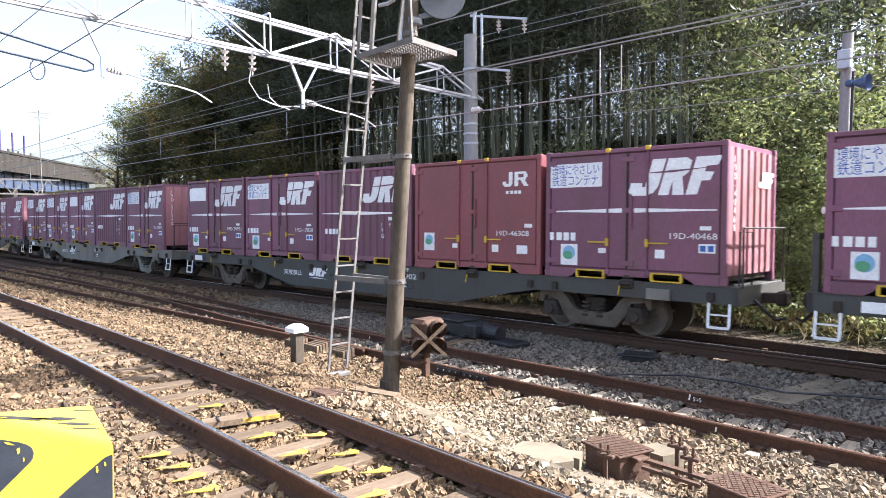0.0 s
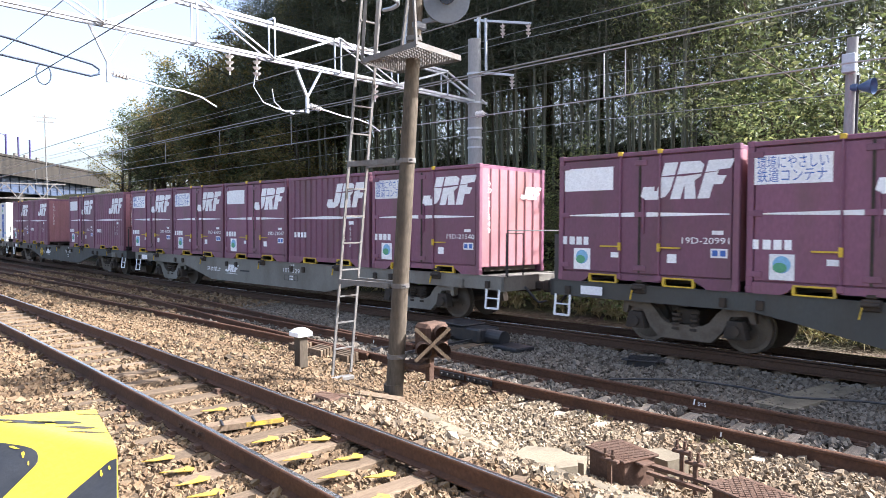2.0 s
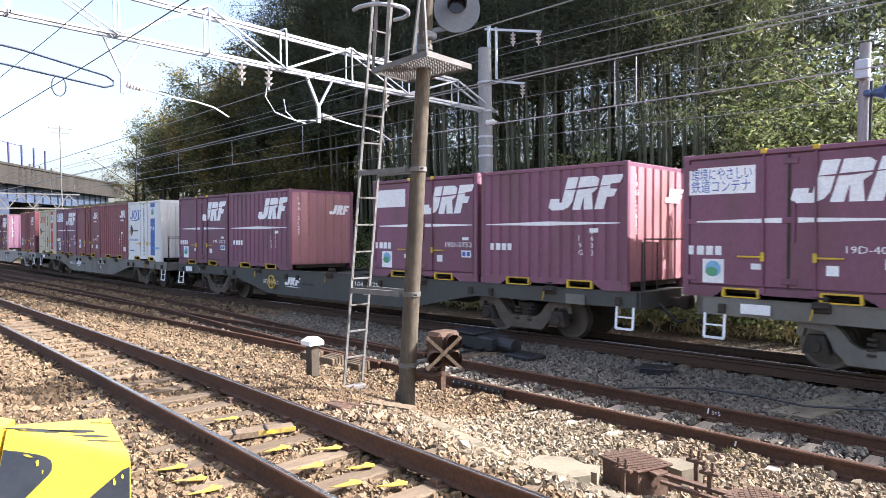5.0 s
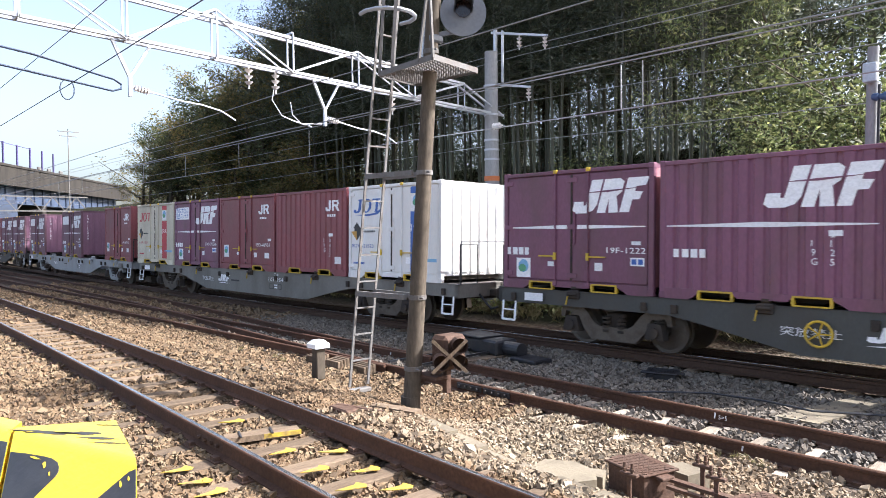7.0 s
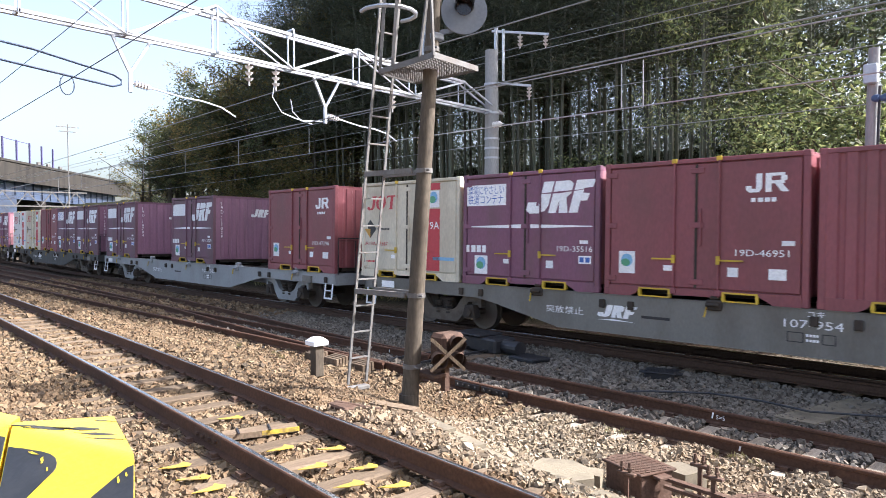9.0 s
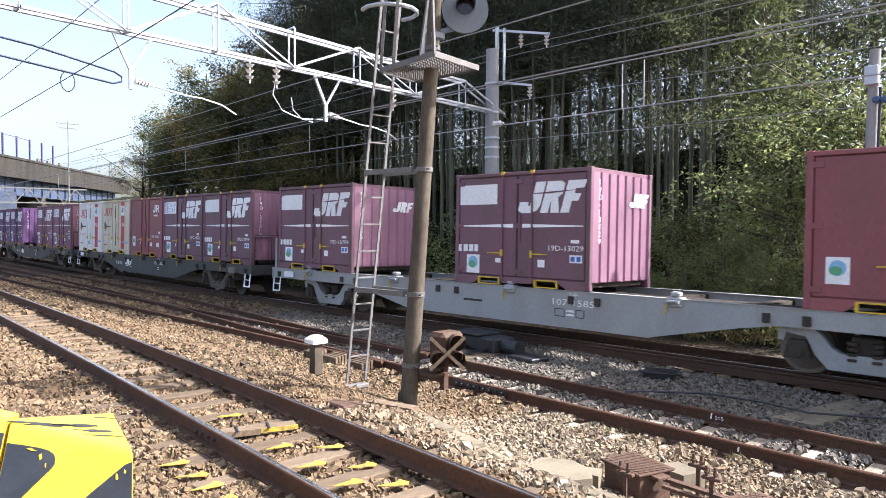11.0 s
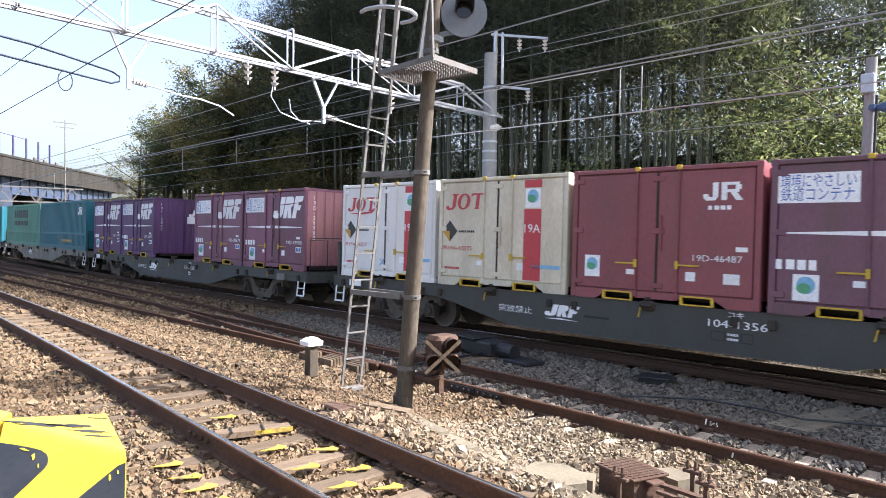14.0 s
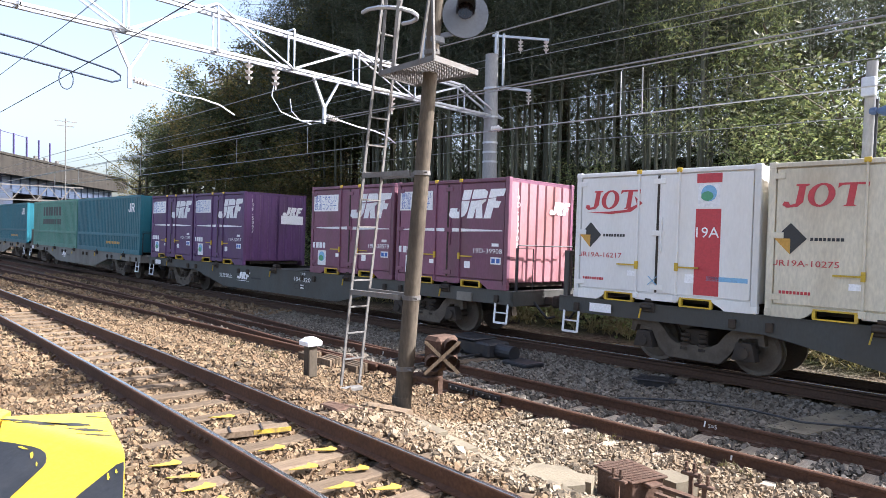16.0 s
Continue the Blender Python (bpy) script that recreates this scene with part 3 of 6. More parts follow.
            f += [(k + j, k + (j + 1) % 4, k + 4 + (j + 1) % 4, k + 4 + j) for j in range(4)]
    hood.add(v, f)
    part("signal_hood", hood, M["black"], head, "black lamp hood")
    part("signal_lens", Mesh().tube(R + Vector((0, 0, 0.05)), R + Vector((0, 0, 0.05)) + back * 0.03, 0.11, n=24), M["glass"], head, "unlit dark lens")
    part("signal_case", Mesh().tube(R - back * 0.2 + Vector((0, 0, 0.05)), R - back * 0.012 + Vector((0, 0, 0.05)), 0.16, 0.2, n=20), M["black"], head)
    part("signal_arm", Mesh().bar(mast_at(4.95), R + Vector((-0.05, 0.02, -0.2)), 0.05, 0.06).box(p.x - 0.10, p.x + 0.10, p.y - 0.10, p.y + 0.10, 4.86, 4.96, 0.02), M["signal_grey"], t)
    # pipe on the mast
    part("conduit", Mesh().pipe([mast_at(4.5) + Vector((-0.14, -0.02, 0)), mast_at(5.3) + Vector((-0.14, -0.02, 0))], 0.02), M["galv"], t)
    # lower, crossed-out signal
    low = part("shunting_signal", Mesh().box(-6.82, -6.52, 6.05, 6.45, 0.62, 1.06, 0.05), M["rust"], t, "rusted two-lamp signal out of use")
    nrm = Vector((0.8, -0.6, 0)).normalized()
    side = Vector((0.6, 0.8, 0))
    cc = Vector((-6.58, 6.14, 0.84))
    for du, dz in ((-0.10, -0.09), (0.14, 0.12), (0.14, -0.09)):
        o = cc + side * du + Vector((0, 0, dz))
        part("lamp_hood", Mesh().tube(o, o + nrm * 0.24, 0.095, 0.10, 16, caps=False).tube(o, o + nrm * 0.02, 0.09, n=16), M["rust"], low, "rusted lamp hood")
    f = cc + nrm * 0.27
    for s in (-1, 1):
        d = (side * 0.86 + Vector((0, 0, s * 0.8))).normalized() * 0.30
        part("cross_board", Mesh().bar(f - d + nrm * 0.012 * s, f + d + nrm * 0.012 * s, 0.012, 0.042, up=nrm.cross(d)), M["wood"], low, "weathered wooden batten of the X")
    part("bracket", Mesh().box(-7.0, -6.6, 5.95, 6.2, 0.50, 0.54).bar((-7.0, 5.95, 0.40), (-6.62, 6.14, 0.62), 0.05, 0.05).bar((-6.66, 6.2, 0.3), (-6.66, 6.2, 0.66), 0.08, 0.08), M["rust"], t)


PLATFORM = [(-7.39, 5.72), (-6.24, 5.64), (-6.41, 6.57), (-7.56, 6.49)]
SIGNAL = Vector((-6.52, 6.43, 5.24))
build_mast()


# ---------------------------------------------------------------- overhead line
GX = -15.2


def insulator(a, b, r=0.085, n=3):
    a, b = Vector(a), Vector(b)
    m = Mesh().tube(a, b, 0.022, n=8)
    for i in range(n):
        p = a.lerp(b, 0.25 + 0.5 * i / max(1, n - 1))
        d = (b - a).normalized() * 0.03
        m.tube(p - d, p + d, r, r * 0.55, 14)
    return m


def build_gantry():
    g = thing("catenary_gantry", "bright galvanised lattice beam carrying the overhead line", "catenary gantry")
    lo, hi = Vector((GX, 16.6, 6.02)), Vector((GX, 2.0, 6.55))
    w = 0.14

    def L(y, s, top):
        k = (16.6 - y) / 14.6
        z = lo.z + (hi.z - lo.z) * k
        return Vector((GX + (s * w if not top else s * w), y, z + ((0.70 + 0.35 * min(1, max(0, (14.9 - y) / 7.5))) if top else 0)))
    for s in (-1, 1):
        part("lower_chord", Mesh().angle(L(16.6, s, 0), L(-3, s, 0), 0.062), M["galv"], g)
        part("upper_chord", Mesh().angle(L(14.9, s, 1), L(-3, s, 1), 0.062), M["galv"], g)
    ys = np.arange(14.85, -3, -1.95)
    for i, y in enumerate(ys):
        for s in (-1, 1):
            part("vertical", Mesh().angle(L(y, s, 0), L(y, s, 1), 0.042, up=(1, 0, 0)), M["galv"], g)
            if i + 1 < len(ys):
                a, b = (L(y, s, 0), L(ys[i + 1], s, 1)) if i % 2 else (L(y, s, 1), L(ys[i + 1], s, 0))
                part("diagonal", Mesh().angle(a, b, 0.042, up=(1, 0, 0)), M["galv"], g)
        for k in (0, 1):
            part("cross_tie", Mesh().bar(L(y, -1, k), L(y, 1, k), 0.04, 0.04), M["galv"], g)
    for s in (-1, 1):
        part("end_strut", Mesh().bar(L(16.6, s, 0), L(14.9, s, 1), 0.05, 0.05), M["galv"], g)
    # hanging brackets and insulators
    for y in (10.0, 5.2):
        z0 = L(y, 0, 0).z
        h = part("drop_bracket", Mesh().bar((GX, y - 0.35, z0), (GX, y, z0 - 0.75), 0.06, 0.06).bar((GX, y + 0.45, z0), (GX, y, z0 - 0.75), 0.05, 0.05).bar((GX, y, z0 - 0.7), (GX, y, z0 - 1.15), 0.07, 0.07), M["galv"], g)
        part("insulator", insulator((GX, y, z0 - 0.95), (GX, y + 0.5, z0 - 1.02), 0.075, 5), M["porcelain"], h, "ribbed porcelain insulator")
        part("steady_arm", Mesh().pipe([(GX, y + 0.5, z0 - 1.02), (GX, y + 1.1, z0 - 1.12), (GX, y + 1.55, z0 - 1.15), (GX, y + 2.0, z0 - 1.24), (GX, y + 2.35, z0 - 1.42)], 0.017), M["galv"], h)
    for y in (12.2, 13.6, 7.9, 8.6):
        z0 = L(y, 0, 0).z
        part("insulator", insulator((GX, y, z0), (GX, y, z0 - 0.55), 0.10, 3), M["porcelain"], g, "white porcelain insulator")
    # loops of jumper wire
    for pts in ([(GX, 8.6, 6.1), (GX, 8.5, 5.6), (GX, 8.75, 5.25), (GX, 9.1, 5.15), (GX, 9.6, 5.05)], [(GX, 9.0, 5.6), (GX, 9.05, 5.3), (GX, 9.3, 5.1), (GX, 9.9, 5.15)]):
        part("jumper_wire", Mesh().pipe([Vector(p) for p in pts], 0.014), M["galv"], g)

    p = thing("catenary_pole", "grey concrete catenary pole with brackets and porcelain insulators", "catenary pole")
    part("pole", Mesh().tube((GX, 16.2, -0.3), (GX, 16.2, 8.0), 0.27, 0.20, 24), M["pole_grey"], p, smooth=True)
    part("orange_band", Mesh().tube((GX, 16.2, 3.95), (GX, 16.2, 4.1), 0.245, 0.243, 24), M["orange"], p, "orange painted band")
    for z in (6.0, 6.9, 5.2, 4.9, 4.6):
        part("pole_band", Mesh().tube((GX, 16.2, z), (GX, 16.2, z + 0.06), 0.245, n=20), M["galv"], p)
    part("mast_extension", Mesh().bar((GX + 0.1, 16.3, 6.9), (GX + 0.1, 16.3, 8.7), 0.09, 0.09).bar((GX + 0.4, 16.3, 7.0), (GX + 0.4, 16.3, 8.6), 0.06, 0.06), M["galv"], p)
    for z, l in ((8.6, 1.8), (7.0, 1.25)):
        a = part("crossarm", Mesh().bar((GX, 16.2, z), (GX + l * 0.7, 16.2 + l * 0.7, z - 0.12), 0.07, 0.07), M["galv"], p)
        for k in ((0.95, 0.5) if l > 1.5 else (0.95,)):
            q = Vector((GX + l * 0.7 * k, 16.2 + l * 0.7 * k, z - 0.1))
            part("insulator", insulator(q, q - Vector((0, 0, 0.45)), 0.09, 3), M["porcelain"], a, "white porcelain insulator")
    part("insulator", insulator((GX + 0.3, 15.9, 5.6), (GX + 0.75, 15.9, 5.6), 0.10, 3), M["porcelain"], p)

    q = thing("loudspeaker_pole", "slim grey pole with junction box and blue horn loudspeaker", "pole")
    part("pole", Mesh().tube((-4.72, 16.4, -0.3), (-4.60, 16.4, 6.1), 0.13, 0.105, 20), M["pole_grey"], q, smooth=True)
    part("junction_box", Mesh().box(-4.74, -4.48, 16.16, 16.3, 5.35, 5.75, 0.02), M["galv"], q)
    horn = part("horn_speaker", Mesh().tube((-4.45, 16.3, 5.05), (-4.16, 16.26, 5.03), 0.05, 0.17, 20, caps=False).tube((-4.58, 16.35, 5.06), (-4.45, 16.3, 5.05), 0.08, n=12), M["plastic_grey"], q, "blue-grey horn loudspeaker", smooth=True)
    part("horn_throat", Mesh().tube((-4.36, 16.29, 5.045), (-4.34, 16.287, 5.043), 0.085, 0.09, 16), M["dark_iron"], horn)
    part("small_lamp", Mesh().box(-4.95, -4.65, 16.05, 16.3, 2.35, 2.5, 0.03), M["white"], q, "white box lamp")
    part("cable_conduit", Mesh().tube((-4.56, 16.3, 0), (-4.46, 16.3, 5.3), 0.03), M["dark_iron"], q)


build_gantry()


def build_wires():
    def wire(name, a, b, r, material, sag=0.0, label="", n=14):
        a, b = Vector(a), Vector(b)
        pts = [a.lerp(b, i / n) - Vector((0, 0, sag * 4 * (i / n) * (1 - i / n))) for i in range(n + 1)]
        m = Mesh().pipe(pts, r, 5)
        return part(name, m, M[material])

    for label, rows in (
        ("grey overhead contact wires above the freight line", [((-110, 12.6, 4.9), (GX, 12.5, 4.9)), ((GX, 12.5, 4.9), (30, 12.6, 4.86))]),
        ("grey messenger wires above the freight line", [((-110, 12.6, 5.6), (GX, 12.5, 5.85)), ((GX, 12.5, 5.85), (30, 12.6, 5.9))]),
    ):
        t = thing("overhead_wire", label, "overhead wire")
        for a, b in rows:
            w = wire("wire", a, b, 0.014, "wire", 0.06)
            w.parent = t
    t = thing("feeder_wire", "bundle of feeder wires strung along the pole line", "overhead wire")
    for y, z, z2, r in ((16.6, 5.15, 5.1, 0.009), (17.4, 8.3, 8.6, 0.013), (16.9, 7.9, 8.25, 0.011), (17.2, 6.5, 6.45, 0.010)):
        for a, b in (((-110, y, z - 0.3), (GX + 0.6, y, z)), ((GX + 0.6, y, z), (40, y, z2))):
            w = wire("wire", a, b, r, "wire", 0.25)
            w.parent = t
    t = thing("overhead_wire", "dark bronze contact and messenger wires above the near track", "overhead wire")
    for a, b, r in (((-80, 4.4, 5.3), (GX, 4.0, 5.35), 0.009), ((GX, 4.0, 5.35), (20, 2.6, 5.35), 0.009), ((-80, 4.4, 6.0), (GX, 4.0, 6.35), 0.008), ((GX, 4.0, 6.35), (20, 2.6, 6.3), 0.008)):
        w = wire("wire", a, b, r, "dark_wire", 0.12)
        w.parent = t
    t = thing("overhead_wire", "grey wires above the siding", "overhead wire")
    for a, b, r in (((-80, 9.6, 4.95), (GX, 9.0, 4.95), 0.013), ((GX, 9.0, 4.95), (20, 8.4, 5.0), 0.013), ((-80, 9.6, 5.6), (GX, 9.0, 5.9), 0.012), ((GX, 9.0, 5.9), (20, 8.4, 6.0), 0.012)):
        w = wire("wire", a, b, r, "wire", 0.1)
        w.parent = t
    hang = thing("wire_hanger", "thin droppers between messenger and contact wire", "wire hanger")
    for x in (-50, -45, -40, -35, -30, -25, -20, -8.1, -7.6):
        part("dropper", Mesh().tube((x, 12.52, 4.87), (x, 12.52, 5.78), 0.012, n=5), M["wire"], hang)
    # cantilever tube over the near track
    ct = thing("cantilever_arm", "grey tubular cantilever arm with looped steady wire", "catenary arm")
    y, z = 4.3, 5.35
    part("tube", Mesh().pipe([Vector(p) for p in ((GX, 1.0, 6.15), (GX, 3.4, 5.88), (GX, 4.88, 5.60), (GX, 5.02, 5.52), (GX, 5.02, 5.42), (GX, 4.86, 5.36), (GX, 1.0, 5.82))], 0.024), M["steel_blue"], ct)
    part("loop_wire", Mesh().pipe([Vector((GX, 4.0 + 0.13 * math.sin(a), 5.28 + 0.2 * math.cos(a))) for a in np.linspace(0, 2 * math.pi, 14)], 0.012), M["steel_blue"], ct)


build_wires()

# ---------------------------------------------------------------- containers
CL, CW, CH = 3.715, 2.45, 2.5
FACE = -CW / 2


def xr(d):
    return CL / 2 + d


def decal(x0, x1, z0, z1, y=FACE + 0.011, t=0.004):
    return Mesh().box(x0, x1, y, y + t, z0, z1)


def shear(poly, x, z, w, h, k=0.30):
    return [(x + w * px + h * k * pz, z + h * pz) for px, pz in poly]


HOOK = [(0.20, 1), (0.37, 1), (0.37, 0.25), (0.33, 0.08), (0.24, 0), (0.07, 0), (0.0, 0.10), (0, 0.36), (0.15, 0.36), (0.16, 0.24), (0.20, 0.24)]
BLOCK = [(0.40, 1), (0.63, 1), (0.70, 0.90), (0.70, 0.60), (0.64, 0.48), (0.72, 0), (0.58, 0), (0.53, 0.42), (0.53, 0), (0.40, 0)]
FLAG = [(0.74, 1), (1.04, 1), (1.02, 0.76), (0.89, 0.74), (0.89, 0.60), (1.0, 0.58), (0.98, 0.36), (0.88, 0.36), (0.88, 0), (0.74, 0)]


def slanted_mark(x, z, w, h, y=FACE + 0.010, m=None):
    """Slanted white maker's mark: a hook, a block and a flag shape."""
    out = Mesh()
    for poly in (HOOK, BLOCK, FLAG):
        out.prism(shear(poly, x, z, w - 0.3 * h, h), y, y + 0.004, m)
    return out


def round_mark(x, z, w, h, y=FACE + 0.010):
    """Small white upright mark of a hook and a looped shape."""
    out = Mesh()
    out.prism(shear([(0.24, 1), (0.38, 1), (0.38, 0.2), (0.3, 0), (0.08, 0), (0, 0.14), (0, 0.36), (0.13, 0.36), (0.14, 0.2), (0.24, 0.2)], x, z, w, h, 0), y, y + 0.004)
    for a, b, c, d in ((0.46, 0.60, 0, 1), (0.60, 0.90, 0.84, 1), (0.81, 0.95, 0.60, 0.84), (0.60, 0.90, 0.44, 0.60)):
        out.box(x + w * a, x + w * b, y, y + 0.004, z + h * c, z + h * d)
    out.prism(shear([(0.68, 0.44), (0.84, 0.44), (1.0, 0), (0.83, 0)], x, z, w, h, 0), y, y + 0.004)
    return out


def blocks(x0, x1, z0, z1, n, y=FACE + 0.010, seed=1):
    """Unreadable small writing as plain bars."""
    out, rnd, w = Mesh(), random.Random(seed), (x1 - x0) / n
    for i in range(n):
        out.box(x0 + i * w, x0 + i * w + w * (0.6 + 0.2 * rnd.random()), y, y + 0.004, z0, z1)
    return out


def ribbed(a, b, z0, z1, pitch, depth):
    """A corrugated wall in x from a to b, outside at y = 0, with ribs sunk to y = depth."""
    out, xs, n = Mesh(), [], max(2, round((b - a) / pitch))
    p = (b - a) / n
    for i in range(n):
        x = a + i * p
        xs += [(x, 0), (x + p * 0.55, 0), (x + p * 0.65, depth), (x + p * 0.9, depth)]
    xs.append((b, 0))
    v = [(x, y, z) for x, y in xs for z in (z0, z1)]
    out.add(v, [(2 * i, 2 * i + 2, 2 * i + 3, 2 * i + 1) for i in range(len(xs) - 1)])
    return out


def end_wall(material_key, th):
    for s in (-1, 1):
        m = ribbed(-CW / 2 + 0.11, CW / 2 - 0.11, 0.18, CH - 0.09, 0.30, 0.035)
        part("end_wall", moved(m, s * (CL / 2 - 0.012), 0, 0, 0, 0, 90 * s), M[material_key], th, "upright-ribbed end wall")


def container_base(th, key, end=None):
    body = Mesh().box(-CL / 2 + 0.05, CL / 2 - 0.05, FACE + 0.06, CW / 2 - 0.02, 0.16, CH - 0.03)
    body = part("body", body, M[key], th)
    for sx in (-1, 1):
        for sy in (-1, 1):
            x, y = sx * (CL / 2 - 0.055), sy * (CW / 2 - 0.055)
            po = part("corner_post", Mesh().box(x - 0.055, x + 0.055, y - 0.055, y + 0.055, 0.0, CH, 0.012), M[key], th)
            for z0, z1 in ((0.0, 0.13), (CH - 0.10, CH + 0.006)):
                part("corner_casting", Mesh().box(x - 0.06, x + 0.06, y - 0.06, y + 0.06, z0, z1, 0.012), M[key], po)
    part("top_rail", Mesh().box(-CL / 2 + 0.11, CL / 2 - 0.11, FACE + 0.0, FACE + 0.07, CH - 0.085, CH - 0.005, 0.01), M[key], th)
    part("roof", Mesh().box(-CL / 2 + 0.06, CL / 2 - 0.06, FACE + 0.05, CW / 2 - 0.03, CH - 0.03, CH, 0.008), M[key], th)
    # lower side rail with two fork pockets
    x0, x1 = -CL / 2 + 0.11, CL / 2 - 0.11
    pk = [(xr(-2.95), xr(-2.36)), (xr(-1.36), xr(-0.80))]
    rail = [(x0, 0.0), (x0, 0.19), (x1, 0.19), (x1, 0.0), (xr(-0.55), 0.0), (xr(-0.62), 0.05), (pk[1][1], 0.145), (pk[1][0], 0.145), (xr(-1.45), 0.07), (xr(-2.27), 0.07),
            (pk[0][1], 0.145), (pk[0][0], 0.145), (xr(-3.05), 0.05), (xr(-3.15), 0.0)]
    part("lower_rail", Mesh().prism(rail, FACE, FACE + 0.09), M[key], th)
    fk = Mesh()
    for a, b in pk:
        fk.box(a - 0.02, b + 0.02, FACE - 0.004, FACE + 0.06, 0.145, 0.175)
        fk.box(a - 0.03, a + 0.02, FACE - 0.004, FACE + 0.06, 0.02, 0.145)
        fk.box(b - 0.02, b + 0.03, FACE - 0.004, FACE + 0.06, 0.02, 0.145)
        part("fork_pocket", fk, M["yellow"], th, "yellow-edged fork pocket")
        part("pocket_floor", Mesh().box(a - 0.02, b + 0.02, FACE - 0.003, FACE + 0.06, 0.005, 0.028), M["yellow"], th)
        fk = Mesh()
    part("rear_rail", Mesh().box(x0, x1, CW / 2 - 0.09, CW / 2, 0, 0.19), M[key], th)
    part("floor_beam", Mesh().box(x0, x1, -0.9, 1.0, 0.06, 0.16), M["under"], th)
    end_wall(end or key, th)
    return body


def doors(th, key, handles=True):
    seam = xr(-1.87)
    for a, b in ((-CL / 2 + 0.13, seam - 0.012), (seam + 0.012, CL / 2 - 0.13)):
        d = part("door", Mesh().box(a, b, FACE + 0.016, FACE + 0.06, 0.215, CH - 0.105, 0.008), M[key], th)
        hx = a if a < 0 else b
        s = 1 if a < 0 else -1
        for z in (0.32, 1.32, 2.28):
            part("hinge", Mesh().box(min(hx - s * 0.12, hx + s * 0.13), max(hx - s * 0.12, hx + s * 0.13), FACE - 0.004, FACE + 0.02, z - 0.05, z + 0.05, 0.008), M[key], d)
    for x in (xr(-2.28), xr(-1.46)):
        r = part("locking_bar", Mesh().tube((x, FACE - 0.005, 0.10), (x, FACE - 0.005, CH - 0.03), 0.020, n=8), M[key], th, smooth=True)
        if handles:
            h = x - 0.42 if x < seam else x + 0.03
            part("handle", Mesh().box(h, h + 0.40, FACE - 0.03, FACE - 0.012, 0.70, 0.728).box(x - 0.03, x + 0.03, FACE - 0.032, FACE, 0.64, 0.79), M["yellow"], r, "yellow locking handle")
        for z0, z1 in ((CH - 0.07, CH + 0.012), (0.09, 0.2)):
            part("bracket", Mesh().box(x - 0.05, x + 0.05, FACE - 0.025, FACE + 0.02, z0, z1, 0.01), M["yellow" if z0 > 1 else key], r)
    part("seam_strip", Mesh().box(seam - 0.022, seam + 0.022, FACE + 0.004, FACE + 0.02, 0.22, CH - 0.11), M["under"], th, "dark rubber seal")
    part("pull_bar", Mesh().box(seam + 0.07, seam + 0.10, FACE - 0.02, FACE + 0.012, 0.95, 1.62, 0.008), M[key], th)
    part("small_plate", decal(xr(-2.48), xr(-2.28) - 0.03, 0.50, 0.60), M["white"], th)
    part("small_plate", decal(xr(-1.30), xr(-1.12), 0.44, 0.60), M["white"], th)


def eco_label(th, x0, x1, z0, z1):
    p = part("sticker", decal(x0, x1, z0, z1), M["white"], th, "white sticker with green and blue globe")
    cx, cz, r = (x0 + x1) / 2, (z0 + z1) / 2 + 0.04, (x1 - x0) * 0.36
    ring = [(cx + r * math.cos(a), cz + r * math.sin(a)) for a in np.linspace(0, 2 * math.pi, 16, endpoint=False)]
    part("globe", Mesh().prism(ring, FACE + 0.006, FACE + 0.010), M["decal_sky"], p)
    g = [(cx - r * 0.2 + r * 0.8 * math.cos(a), cz - r * 0.35 + r * 0.6 * math.sin(a)) for a in np.linspace(0, 2 * math.pi, 9, endpoint=False)]
    part("leaf", Mesh().prism(g, FACE + 0.002, FACE + 0.006), M["decal_green"], p)


def taper_stripe(th):
    a, b, c, z = xr(-3.57), xr(-1.87), xr(-0.17), 1.31
    part("stripe", Mesh().prism([(a, z - 0.006), (a, z + 0.012), (b, z + 0.055), (c, z + 0.012), (c, z - 0.006), (b, z - 0.035)], FACE + 0.008, FACE + 0.012), M["white"], th, "long tapered white stripe")


def end_marks(th, number):
    m = slanted_mark(0.25, 1.75, 0.80, 0.30, y=-CL / 2 - 0.006)
    part("mark", moved(m, 0, 0, 0, 0, 0, 90), M["white"], th, "slanted white mark on the end wall")
    out = Mesh()
    for i, ch in enumerate(number):
        if ch.strip():
            g = letters(ch, 0.12)
            out.add(g.v, g.f, pose(CL / 2 + 0.006, -0.93, 2.15 - i * 0.15, 0, 0, 90))
    part("number", out, M["white"], th, "white upright numerals")


def number(th, text, x0, x1, z, h, key="white"):
    if text:
        part("number", moved(letters(text, h, x1 - x0), x0, FACE + 0.009, z), M[key], th, "painted container number")


SLOGAN = ("環境にやさしい", "鉄道コンテナ")
PROTO = {}
LABELS = {
    "plate": "wine-purple freight container with a blank white panel and slanted white mark",
    "slogan": "wine-purple freight container with a white slogan panel and slanted white mark",
    "faded": "sun-faded plum freight container with lilac ends and white panel",
    "faded_slogan": "sun-faded plum freight container with lilac ends and slogan panel",
    "plain": "wine-purple freight container with doors and a slanted white mark",
    "rib": "ribbed wine-purple freight container with slanted white mark and stripe",
    "jr": "oxide-red freight container with double doors and small white mark",
    "jr_rib": "ribbed oxide-red freight container with small white mark",
    "violet": "violet freight container with slogan panel and end door",
    "white_red": "white freight container with red band and hazard-style diamond",
    "cream_red": "dirty cream freight container with red band and hazard-style diamond",
    "white_blue": "clean white freight container with blue band and diamond sign",
    "teal": "long ribbed teal freight container",
    "green": "long ribbed sea-green freight container with dark lettering bars",
    "blue": "long ribbed bright blue-teal freight container",
}


